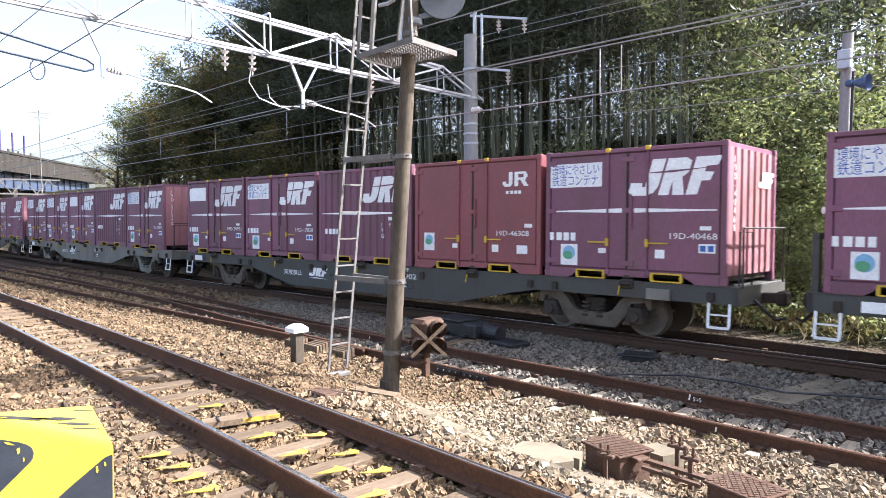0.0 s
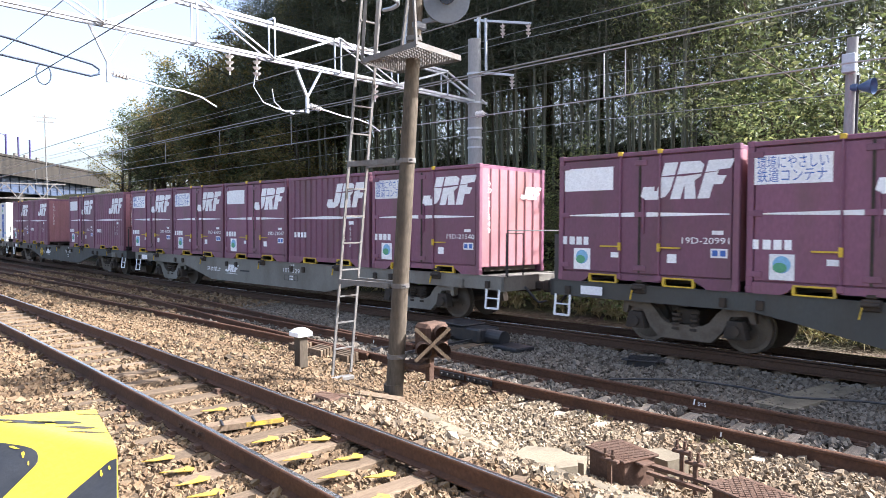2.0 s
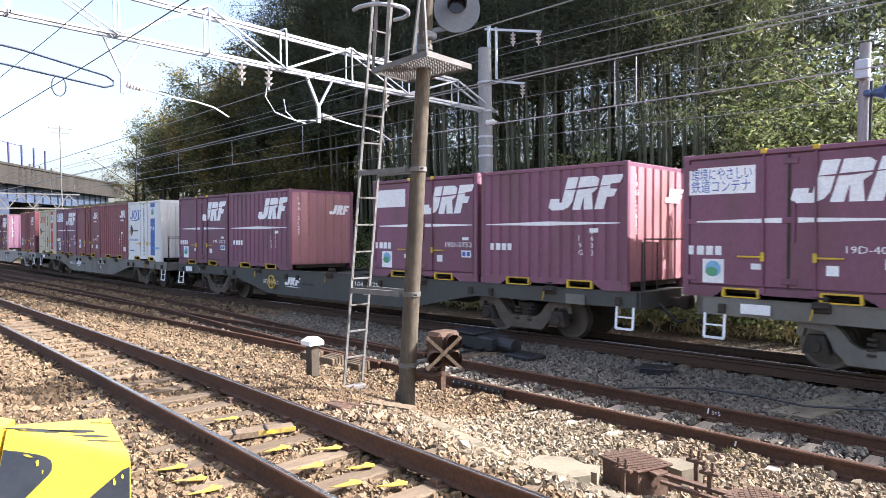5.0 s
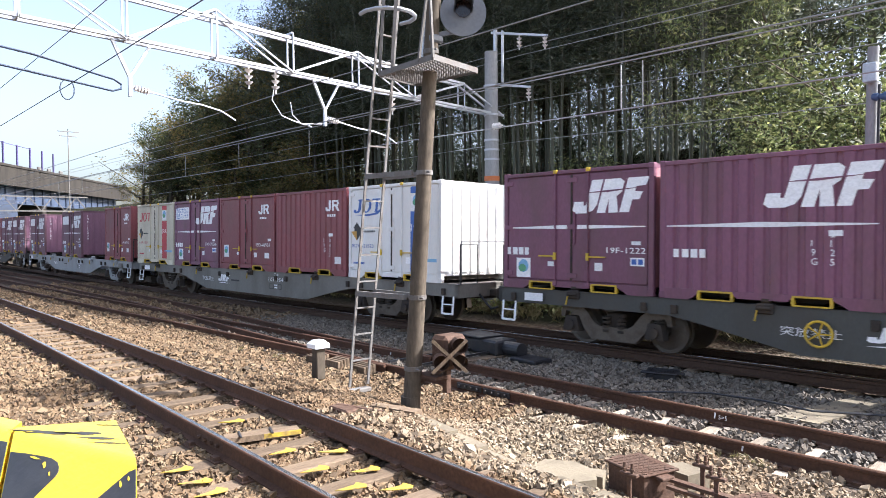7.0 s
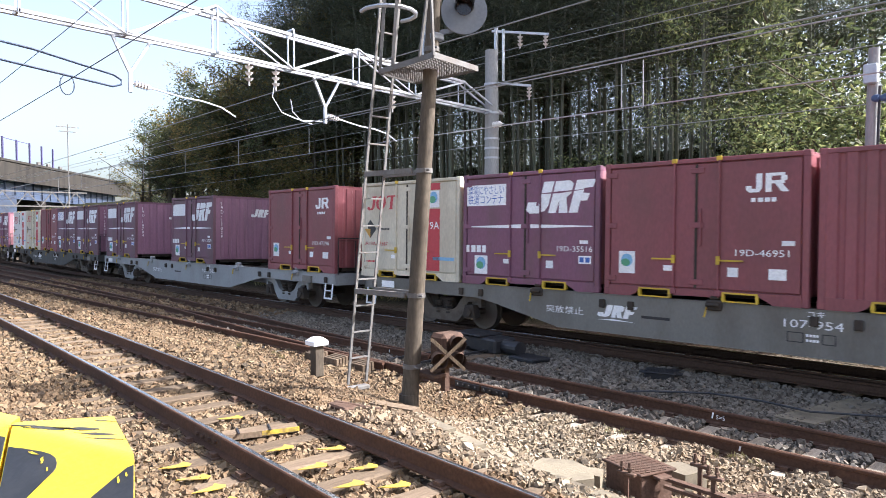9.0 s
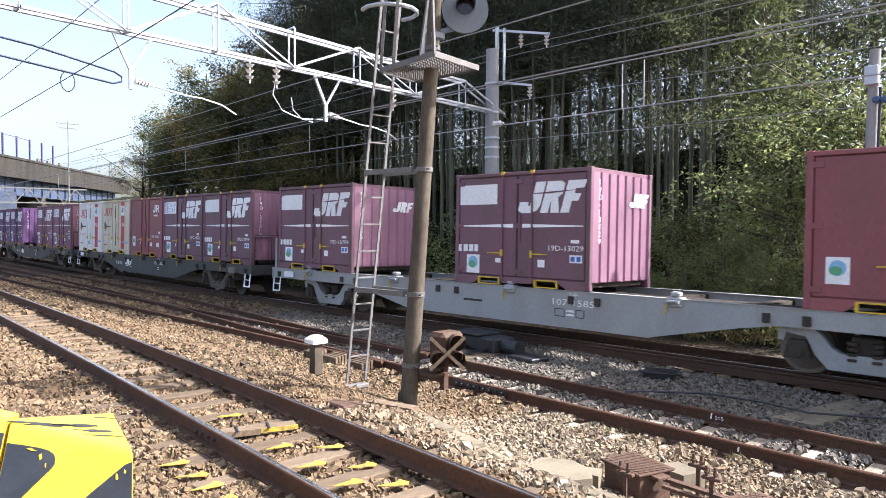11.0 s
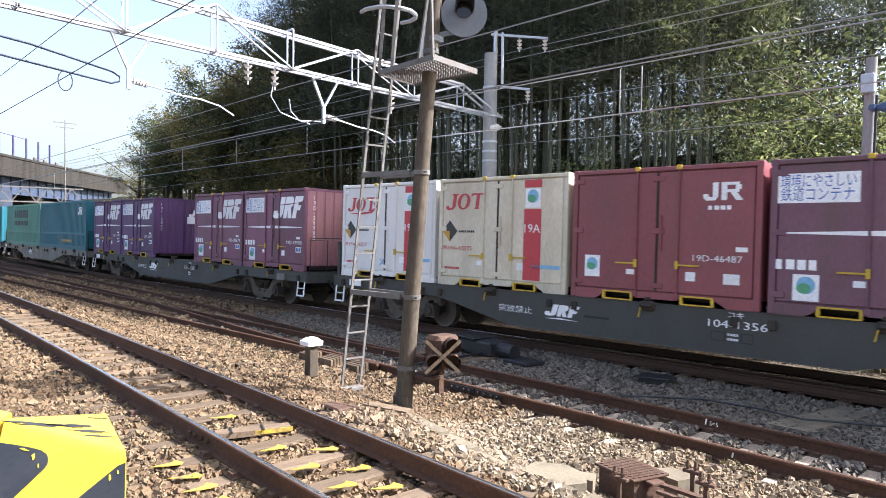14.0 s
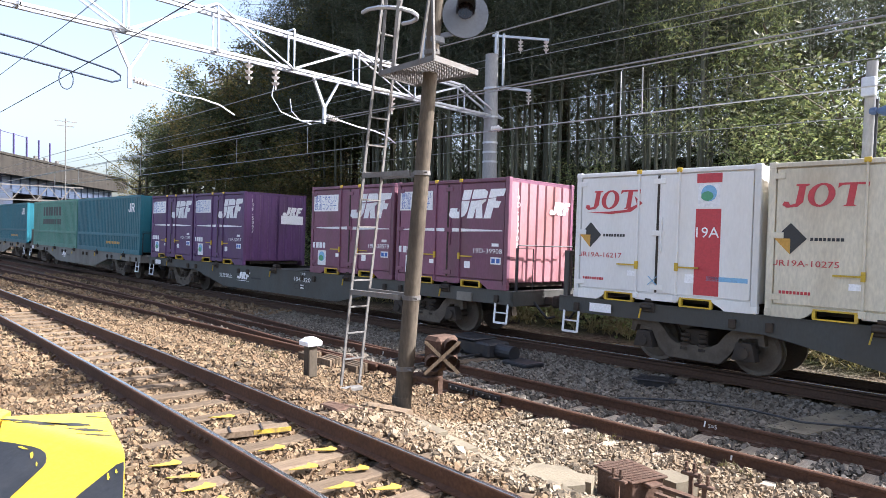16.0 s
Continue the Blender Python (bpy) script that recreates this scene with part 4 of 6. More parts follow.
def proto(kind):
    if kind in PROTO:
        return PROTO[kind]
    th = thing("freight_container", LABELS[kind], "freight container", "containers on the train")
    PROTO[kind] = th
    if kind in ("plate", "slogan", "plain", "violet", "faded", "faded_slogan"):
        key = "violet" if kind == "violet" else "wine_faded" if kind.startswith("faded") else "wine"
        # end walls take the lightened paint that imitates sun on them
        container_base(th, key, None if kind == "violet" else "violet_end_lit" if kind.startswith("faded") else "wine_end_lit")
        doors(th, key)
        taper_stripe(th)
        part("mark", slanted_mark(xr(-1.87), 1.59, 1.72, 0.66), M["white"], th, "large slanted white mark")
        part("mark_slit", Mesh().prism([(xr(-1.6), 2.0), (xr(-1.0), 2.035), (xr(-0.25), 2.06), (xr(-1.0), 1.995)], FACE + 0.004, FACE + 0.010), M[key], th)
        part("owner_mark", blocks(xr(-3.62), xr(-2.94), 0.73, 0.89, 4), M["white"], th, "white owner marking as bars")
        eco_label(th, xr(-3.34), xr(-2.95), 0.24, 0.66)
        part("small_plate", decal(xr(-0.47), xr(-0.27), 0.96, 1.03), M["white"], th)
        q = part("inspection_plate", decal(xr(-0.49), xr(-0.19), 0.56, 0.72), M["white"], th, "white plate with blue bars")
        for a in (-0.46, -0.32):
            part("bar", Mesh().box(xr(a), xr(a + 0.10), FACE + 0.006, FACE + 0.010, 0.59, 0.69), M["decal_blue"], q)
        if kind in ("plate", "faded"):
            part("white_panel", decal(xr(-3.58), xr(-2.45), 1.80, 2.25), M["white"], th, "blank white panel")
        if kind in ("slogan", "violet", "faded_slogan"):
            p = part("slogan_panel", decal(xr(-3.61), xr(-2.42), 1.79, 2.26), M["white"], th, "white panel with two lines of purple writing")
            for i, line in enumerate(SLOGAN):
                part("slogan_text", moved(letters(line, 0.17, 1.08 if i == 0 else 1.06), xr(-3.56), FACE + 0.0095, 2.05 - i * 0.21), M["decal_blue"], p)
        if kind == "violet":
            part("end_door_bar", Mesh().box(CL / 2 - 0.01, CL / 2 + 0.02, 0.1, 0.14, 0.2, 2.4), M[key], th)
            part("end_panel", Mesh().box(CL / 2 + 0.004, CL / 2 + 0.010, 0.2, 1.1, 1.45, 1.75), M["white"], th)
    elif kind == "rib":
        body = container_base(th, "wine", "wine_end_lit")
        part("side_wall", moved(ribbed(-CL / 2 + 0.11, CL / 2 - 0.11, 0.19, CH - 0.085, 0.27, 0.035), 0, FACE + 0.012, 0), M["wine"], th, "upright-ribbed side wall")
        taper_stripe(th)
        part("mark", slanted_mark(xr(-1.87), 1.59, 1.72, 0.66), M["white"], th, "large slanted white mark")
        part("mark_slit", Mesh().prism([(xr(-1.6), 2.0), (xr(-1.0), 2.035), (xr(-0.25), 2.06), (xr(-1.0), 1.995)], FACE + 0.004, FACE + 0.010), M["wine"], th)
        part("owner_mark", blocks(xr(-3.44), xr(-2.78), 0.75, 0.90, 4), M["white"], th, "white owner marking as bars")
        part("small_plate", decal(xr(-0.85), xr(-0.65), 1.13, 1.22), M["white"], th)
    elif kind == "jr":
        container_base(th, "red")
        doors(th, "red")
        part("mark", round_mark(xr(-1.01), 1.86, 0.69, 0.31), M["white"], th, "small white mark")
        part("owner_mark", blocks(xr(-0.92), xr(-0.48), 1.70, 1.77, 4), M["white"], th)
        eco_label(th, xr(-3.40), xr(-3.06), 0.42, 0.84)
        q = part("inspection_plate", decal(xr(-0.62), xr(-0.34), 0.42, 0.60), M["white"], th, "white plate with blue bars")
        part("small_plate", decal(xr(-0.42), xr(-0.22), 0.98, 1.06), M["white"], th)
    elif kind == "jr_rib":
        container_base(th, "red")
        part("side_wall", moved(ribbed(-CL / 2 + 0.11, CL / 2 - 0.11, 0.19, CH - 0.085, 0.27, 0.035), 0, FACE + 0.012, 0), M["red"], th, "upright-ribbed side wall")
        part("mark", round_mark(xr(-1.01), 1.86, 0.69, 0.31), M["white"], th, "small white mark")
        part("owner_mark", blocks(xr(-0.92), xr(-0.48), 1.70, 1.77, 4), M["white"], th)
        part("small_plate", decal(xr(-0.85), xr(-0.65), 1.13, 1.22), M["white"], th)
        part("small_plate", decal(xr(-0.55), xr(-0.25), 0.35, 0.55), M["white"], th)
    elif kind in ("white_red", "cream_red", "white_blue"):
        key = "cream_box" if kind == "cream_red" else "white_box"
        ink = "decal_blue" if kind == "white_blue" else "decal_red"
        container_base(th, key)
        doors(th, key)
        # leaning strokes with a swoosh below
        mk = Mesh()
        mx, mz, mw, mh = xr(-3.50), 1.78, 1.0, 0.36
        hook = [(0.16, 1), (0.36, 1), (0.36, 0.93), (0.31, 0.90), (0.31, 0.2), (0.24, 0), (0.08, -0.04), (0, 0.08), (0.02, 0.24), (0.09, 0.22), (0.12, 0.08), (0.20, 0.14), (0.21, 0.90), (0.16, 0.93)]
        turn = np.linspace(0, 2 * math.pi, 19)
        ring = [(0.56 + 0.20 * math.cos(a), 0.5 + 0.52 * math.sin(a)) for a in turn] + [(0.56 + 0.10 * math.cos(a), 0.5 + 0.43 * math.sin(a)) for a in turn[::-1]]
        tee = [(0.78, 1), (1.20, 1), (1.20, 0.78), (1.15, 0.90), (1.04, 0.91), (1.04, 0.08), (1.09, 0), (0.89, 0), (0.94, 0.08), (0.94, 0.91), (0.83, 0.90), (0.78, 0.78)]
        for shape in (hook, ring, tee):
            mk.prism(shear(shape, mx, mz, mw, mh, 0.15), FACE + 0.008, FACE + 0.012)
        part("mark", mk, M[ink], th, "leaning coloured mark")
        if kind != "cream_red":
            sw = [(xr(-3.45), 1.72), (xr(-2.9), 1.68), (xr(-2.45), 1.72), (xr(-2.2), 1.88), (xr(-2.38), 2.02), (xr(-2.32), 1.86), (xr(-2.55), 1.76), (xr(-2.9), 1.73)]
            part("swoosh", Mesh().prism(sw[::-1], FACE + 0.008, FACE + 0.012), M[ink], th, "curved coloured swoosh")
        cx, cz, r = xr(-3.35), 1.27, 0.25
        for i, (a, b) in enumerate((((0, r), (r, 0)), ((r, 0), (0, -r)), ((0, -r), (-r, 0)), ((-r, 0), (0, r)))):
            part("diamond_quarter", Mesh().prism([(cx, cz), (cx + a[0], cz + a[1]), (cx + b[0], cz + b[1])], FACE + 0.008, FACE + 0.012),
                 M["decal_ochre" if i == 2 else "decal_black"], th, "quarter of a black and ochre diamond")
        part("small_print", blocks(xr(-3.05), xr(-2.55), 1.24, 1.29, 8), M["decal_black"], th)
        part("small_print", blocks(xr(-3.7) + 0.2, xr(-3.0), 0.38, 0.43, 9), M[ink], th)
        bx = (xr(-1.13), xr(-0.67))
        part("colour_band", decal(bx[0], bx[1], 0.24, 1.76).box(bx[0], bx[1], FACE + 0.011, FACE + 0.015, 2.22, 2.385), M[ink], th, "upright coloured band")
        part("size_code", moved(letters("19A", 0.19, 0.42), bx[0] + 0.02, FACE + 0.0085, 1.26), M["white"], th, "white size code on the band")
        eco_label(th, bx[0] + 0.03, bx[1] - 0.03, 1.79, 2.20)
        part("notice_strip", decal(xr(-0.90), xr(-0.17), 0.50, 0.58), M["decal_sky"], th, "pale blue notice strip")
        if kind == "white_red":
            for s in (-1, 1):
                part("tape", Mesh().bar((xr(-1.92) - 0.09, FACE - 0.03, 0.44 - 0.08 * s), (xr(-1.92) + 0.09, FACE - 0.03, 0.44 + 0.08 * s), 0.004, 0.03, up=(0, 1, 0)), M["decal_sky"], th, "blue tape cross")
    return th


def long_container(kind, key):
    length, height = 9.1, 2.6
    th = thing("freight_container", LABELS[kind], "freight container", "containers on the train")
    part("body", Mesh().box(-length / 2 + 0.06, length / 2 - 0.06, FACE + 0.07, CW / 2, 0.12, height - 0.03), M[key], th)
    for sx in (-1, 1):
        for sy in (-1, 1):
            x, y = sx * (length / 2 - 0.07), sy * (CW / 2 - 0.07)
            part("corner_post", Mesh().box(x - 0.07, x + 0.07, y - 0.07, y + 0.07, 0, height, 0.012), M[key], th)
    part("side_wall", moved(ribbed(-length / 2 + 0.14, length / 2 - 0.14, 0.9, height - 0.12, 0.22, 0.04), 0, FACE + 0.012, 0), M[key], th, "upright-ribbed upper wall")
    part("lower_wall", moved(ribbed(-length / 2 + 0.14, length / 2 - 0.14, 0.2, 0.78, 0.22, 0.04), 0, FACE + 0.012, 0), M[key], th)
    part("waist_rail", Mesh().box(-length / 2 + 0.14, length / 2 - 0.14, FACE - 0.002, FACE + 0.06, 0.78, 0.9, 0.01), M[key], th)
    part("top_rail", Mesh().box(-length / 2 + 0.14, length / 2 - 0.14, FACE, FACE + 0.08, height - 0.12, height, 0.01), M[key], th)
    part("bottom_rail", Mesh().box(-length / 2 + 0.14, length / 2 - 0.14, FACE, FACE + 0.1, 0.0, 0.2, 0.01), M[key], th)
    if kind == "green":
        part("lettering", blocks(-2.3, 1.6, 1.75, 2.25, 7), M["decal_black"], th, "large dark lettering bars")
        part("lettering", blocks(-2.3, 1.6, 1.25, 1.55, 9, seed=3), M["decal_black"], th)
    else:
        part("mark", round_mark(length / 2 - 1.5, 1.85, 0.8, 0.4), M["white"], th, "small white mark")
        part("small_print", blocks(length / 2 - 4.5, length / 2 - 2.5, 0.4, 0.52, 9), M["decal_ochre"], th)
    for s in (-1, 1):
        part("end_wall", moved(ribbed(-CW / 2 + 0.14, CW / 2 - 0.14, 0.15, height - 0.1, 0.6, 0.03), s * (length / 2 - 0.012), 0, 0, 0, 0, 90 * s), M[key], th)
    return th


# ---------------------------------------------------------------- wagons
PIVOT = 6.85


def bogie(th, x, key):
    b = part("bogie", Mesh().box(x - 0.22, x + 0.22, -0.95, 0.95, 0.42, 0.72, 0.03).tube((x, 0, 0.6), (x, 0, 0.98), 0.22), M["under"], th, "grimy two-axle bogie")
    for s in (-1, 1):
        y = s * 0.98
        prof = [(-1.27, 0.58), (-1.24, 0.80), (-1.08, 0.87), (-0.80, 0.86), (-0.60, 0.70), (-0.46, 0.52), (-0.32, 0.44), (0.32, 0.44), (0.46, 0.52), (0.60, 0.70), (0.80, 0.86), (1.08, 0.87),
                (1.24, 0.80), (1.27, 0.58), (1.18, 0.56), (1.14, 0.70), (0.84, 0.66), (0.70, 0.38), (0.50, 0.17), (-0.50, 0.17), (-0.70, 0.38), (-0.84, 0.66), (-1.14, 0.70), (-1.18, 0.56)]
        part("side_frame", Mesh().prism([(x + a, c) for a, c in prof], y - 0.07, y + 0.07), M["frame_brown" if key == "under" else key], b, "cast steel side frame")
        for d in (-0.95, 0.95):
            boxes = Mesh()
            boxes.prism([(x + d - 0.20, 0.30), (x + d - 0.13, 0.60), (x + d + 0.13, 0.60), (x + d + 0.20, 0.30)], y - 0.10 + s * 0.06, y + 0.10 + s * 0.06)
            boxes.tube((x + d, y + s * 0.14, 0.43), (x + d, y + s * 0.21, 0.43), 0.10, n=12)
            part("axle_box", boxes, M["under"], b)
        for d in (-0.17, 0.17):
            sp = Mesh()
            for k in range(4):
                sp.tube((x + d, y + s * 0.02, 0.34 + k * 0.085), (x + d, y + s * 0.02, 0.385 + k * 0.085), 0.085, n=10)
            part("spring", sp, M["under"], b, "coil spring")
    for d in (-0.95, 0.95):
        w = Mesh()
        for s in (-1, 1):
            w.tube((0, s * 0.50, 0), (0, s * 0.61, 0), 0.43, 0.43, 28)
            w.tube((0, s * 0.61, 0), (0, s * 0.625, 0), 0.36, 0.30, 28)
            w.tube((0, s * 0.47, 0), (0, s * 0.50, 0), 0.455, 0.455, 28)
            for q in range(3):
                a = q * 2.094
                w.tube((0.22 * math.cos(a), s * 0.62, 0.22 * math.sin(a)), (0.22 * math.cos(a), s * 0.64, 0.22 * math.sin(a)), 0.03, n=6)
        w.tube((0, -0.95, 0), (0, 0.95, 0), 0.075, n=10)
        ws = part("wheelset", w, M["tyre"], b, "steel wheelset", smooth=True)
        ws.matrix_parent_inverse = Matrix.Translation((x + d, 0, 0.43))
        WHEELS.append(ws)


WHEELS = []


def wagon(label, key, bogie_key, num="", mark=True, yellow_wheel=False, clean=False):
    th = thing("container_wagon", label, "flat wagon", "wagons of the train")
    top, zc, ze = 1.10, 0.36, 0.80
    sill = [(-9.75, top), (9.75, top), (9.75, ze), (5.6, ze), (5.0, ze - 0.10), (3.35, zc), (-3.35, zc), (-5.0, ze - 0.10), (-5.6, ze), (-9.75, ze)]
    for s in (-1, 1):
        y = s * 1.20
        fl = part("side_sill", Mesh().prism(sill, min(y, y - s * 0.05), max(y, y - s * 0.05)), M[key], th, "deep fish-bellied side sill")
        part("flange", Mesh().box(-9.76, 9.76, min(y - s * 0.14, y + s * 0.02), max(y - s * 0.14, y + s * 0.02), top, top + 0.012).box(-3.34, 3.34, min(y - s * 0.14, y + s * 0.015), max(y - s * 0.14, y + s * 0.015), zc - 0.012, zc), M[key], fl)
    part("centre_sill", Mesh().box(-9.7, 9.7, -0.22, 0.22, 0.72, 1.04), M["under"], th)
    for x in (-9.6, -8.6, -6.85, -5.0, -3.3, -1.1, 1.1, 3.3, 5.0, 6.85, 8.6, 9.6):
        part("crossbeam", Mesh().box(x - 0.12, x + 0.12, -1.15, 1.15, 0.86, 1.06), M["under"], th)
    for x0, x1 in ((8.7, 9.75), (-9.75, -8.7), (-0.6, 0.6)):
        part("deck_plate", Mesh().box(x0, x1, -1.1, 1.1, 1.075, 1.09), M[key], th)
    for x in (-PIVOT, PIVOT):
        bogie(th, x, bogie_key)
    for i in range(5):
        x = 7.68 - i * 3.84
        for d in (0.0,):
            c = part("container_clamp", Mesh().box(x - 0.14, x + 0.14, -1.25, -1.02, 0.96, 1.14, 0.02).box(x - 0.09, x + 0.09, -1.23, -1.05, 1.14, 1.24, 0.03).tube((x - 0.12, -1.28, 1.06), (x + 0.12, -1.28, 1.06), 0.03), M["under" if not clean else bogie_key], th, "folding container clamp")
            part("clamp_lever", Mesh().bar((x - 0.1, -1.29, 1.02), (x - 0.14, -1.29, 0.84), 0.02, 0.03, up=(0, 1, 0)), M["yellow"], c)
        for d in (1.55, -1.67):
            part("lug", Mesh().box(x + d, x + d + 0.12, -1.26, -1.2, 0.84, 1.0, 0.01), M["under"], th)
    for s in (-1, 1):
        x = s * 9.75
        part("end_beam", Mesh().box(min(x, x - s * 0.1), max(x, x - s * 0.1), -1.2, 1.2, 0.78, 1.12, 0.01), M[key], th)
        part("coupler", Mesh().box(min(x, x + s * 0.42), max(x, x + s * 0.42), -0.09, 0.09, 0.78, 0.96, 0.02).box(min(x + s * 0.26, x + s * 0.44), max(x + s * 0.26, x + s * 0.44), -0.17, 0.17, 0.74, 1.0, 0.04), M["under"], th, "rusty knuckle coupler")
        part("air_hose", Mesh().pipe([Vector(p) for p in ((x, -0.45, 0.85), (x + s * 0.16, -0.45, 0.70), (x + s * 0.34, -0.40, 0.52), (x + s * 0.48, -0.3, 0.56))], 0.028), M["dark_iron"], th)
        xx = x - s * 0.32
        st = Mesh()
        for d in (-0.18, 0.18):
            st.bar((xx + d, -1.2, 0.82), (xx + d * 1.0, -1.24, 0.40), 0.045, 0.02)
        st.bar((xx - 0.18, -1.24, 0.40), (xx + 0.18, -1.24, 0.40), 0.05, 0.04).bar((xx - 0.18, -1.22, 0.62), (xx + 0.18, -1.22, 0.62), 0.04, 0.025)
        part("step", st, M["white"], th, "white corner step")
    for y0, y1 in ((-1.1, -0.5), (-1.15, 0.9)):
        h = 0.95 if y1 < 0 else 1.02
        x = 9.72 if y1 < 0 else 9.80
        part("handrail", Mesh().pipe([Vector(p) for p in ((x, y0, 1.1), (x, y0, 1.1 + h), (x, y1, 1.1 + h), (x, y1, 1.1))], 0.018), M["dark_iron"], th, "thin dark end handrail")
    part("brake_post", Mesh().box(-9.72, -9.6, -1.12, -1.02, 1.1, 2.0, 0.01).box(-9.72, -9.6, -0.6, -0.5, 1.1, 2.0, 0.01).box(-9.72, -9.6, -1.12, -0.5, 1.95, 2.05, 0.01), M[key], th)
    part("data_plate", Mesh().box(-8.95, -8.45, -1.262, -1.258, 0.86, 1.03), M["white"], th, "small data plate")
    part("data_plate", Mesh().box(8.1, 8.55, -1.262, -1.2, 0.80, 1.0), M["wagon_grey"], th)
    part("air_tank", Mesh().tube((-1.9, -0.45, 0.55), (-0.7, -0.45, 0.55), 0.2, n=16), M["under"], th)
    hw = Mesh()
    for i in range(16):
        a, b = 2 * math.pi * i / 16, 2 * math.pi * (i + 1) / 16
        hw.tube((-3.0 + 0.20 * math.cos(a), -1.27, 0.72 + 0.20 * math.sin(a)), (-3.0 + 0.20 * math.cos(b), -1.27, 0.72 + 0.20 * math.sin(b)), 0.022, n=6)
    for i in range(5):
        a = 2 * math.pi * i / 5
        hw.tube((-3.0, -1.27, 0.72), (-3.0 + 0.20 * math.cos(a), -1.27, 0.72 + 0.20 * math.sin(a)), 0.014, n=5)
    if yellow_wheel or not clean:
        if not mark or yellow_wheel:
            part("brake_wheel", hw, M["yellow" if yellow_wheel else "under"], th, "spoked hand-brake wheel")
    if mark:
        part("mark", slanted_mark(-2.36, 0.66, 0.85, 0.24, y=-1.206), M["white"], th, "slanted white mark")
        part("mark_line", Mesh().prism([(-2.36, 0.60), (-1.5, 0.60), (-2.0, 0.63)], -1.206, -1.202), M["white"], th)
    part("slot", Mesh().box(-1.40, -0.82, -1.204, -1.19, 0.70, 0.755, 0.006), M["dark_iron"], th, "dark slot in the sill")
    if num:
        part("wagon_number", moved(letters(num, 0.135, 1.0 * len(num) / 8), 1.15, -1.205, 0.80), M["white"], th, "white wagon number")
        part("wagon_class", moved(letters("コキ", 0.085, 0.26), 1.5, -1.205, 0.985), M["white"], th)
        part("warning_text", moved(letters("突放禁止", 0.12, 0.92), -3.60, -1.205, 0.66), M["white"], th, "white warning writing")
        fr = Mesh()
        for a, b in ((1.2, 1.45), (1.72, 1.92)):
            fr.box(a, b, -1.205, -1.201, 0.565, 0.58).box(a, b, -1.205, -1.201, 0.715, 0.73).box(a, a + 0.015, -1.205, -1.201, 0.565, 0.73).box(b - 0.015, b, -1.205, -1.201, 0.565, 0.73)
        part("card_holder", fr, M["dark_iron"], th, "outlined card holders")
        part("small_print", blocks(1.49, 1.69, 0.67, 0.71, 4, y=-1.206).add(*(lambda m: (m.v, m.f))(blocks(1.49, 1.69, 0.59, 0.63, 4, y=-1.206))), M["white"], th)
    return th


# train, front to back: position of the first container's front, wagon, containers by slot
TRAIN = [
    (15.5, ("grimy blue-grey container flat wagon", "wagon_blue", "under", "", True), ["rib", "plate", "jr", "plate", ("slogan", "19D-15651")]),
    (-5.15, ("grimy dark container flat wagon with faint mark", "wagon_blue", "under", "104-902", True), [("slogan", "19D-40468"), ("jr", "19D-46308"), ("rib", "19G-19"), ("slogan", "19D-17828"), ("plate", "19D-20991")]),
    (-26.27, ("beige-grey container flat wagon", "wagon_grey", "wagon_grey", "107-529", True), [("slogan", "19D-21540"), ("rib", "19G-10595"), ("plate", "19D-21047"), ("slogan", "19D-33072"), ("slogan", "19D-40020")]),
    (-46.45, ("dark green-grey container flat wagon with yellow brake wheel", "wagon_blue", "under", "104-1379", True, True), [("rib", "19G-2632"), ("plate", "19D-3752"), None, ("rib", "19G-2125"), ("plain", "19F-1222")]),
    (-67.35, ("light brown-grey container flat wagon", "wagon_grey", "under", "107-954", True), [("white_blue", "UR19A-21523"), ("jr_rib", "19G-20427"), ("jr", "19D-46951"), ("slogan", "19D-35516"), ("cream_red", "UR19A-10367")]),
    (-87.45, ("clean grey container flat wagon, half empty", "wagon_new", "wagon_new", "107-1585", False, False, True), [("jr", "19D-47296"), None, ("faded", "19D-13029"), None, ("faded", "19D-10784")]),
    (-108.1, ("blue-grey container flat wagon", "wagon_blue", "under", "104-1356", True), [("faded", "19D-23019"), ("faded_slogan", "19G-4531"), ("jr", "19D-46487"), ("cream_red", "UR19A-10275"), ("white_red", "UR19A-16217")]),
    (-128.85, ("brown-grey container flat wagon with pale number panel", "wagon_blue", "under", "104-820", True), [("slogan", "19D-39908"), ("slogan", "19D-38579"), None, ("violet", "19F-5097"), ("violet", "19D-17199")]),
    (-149.38, ("brown container flat wagon", "wagon_grey", "under", "", True), ["teal", "green"]),
    (-169.6, ("brown container flat wagon", "wagon_grey", "under", "", True), ["blue", "teal"]),
    (-190.2, ("brown container flat wagon", "wagon_grey", "under", "", True), ["rib", "plate", "jr", "slogan", "plate"]),
    (-210.8, ("brown container flat wagon", "wagon_grey", "under", "", True), ["jr", "plate", "slogan", "rib", "plate"]),
]
MOVES = []
RAISE = 1.115


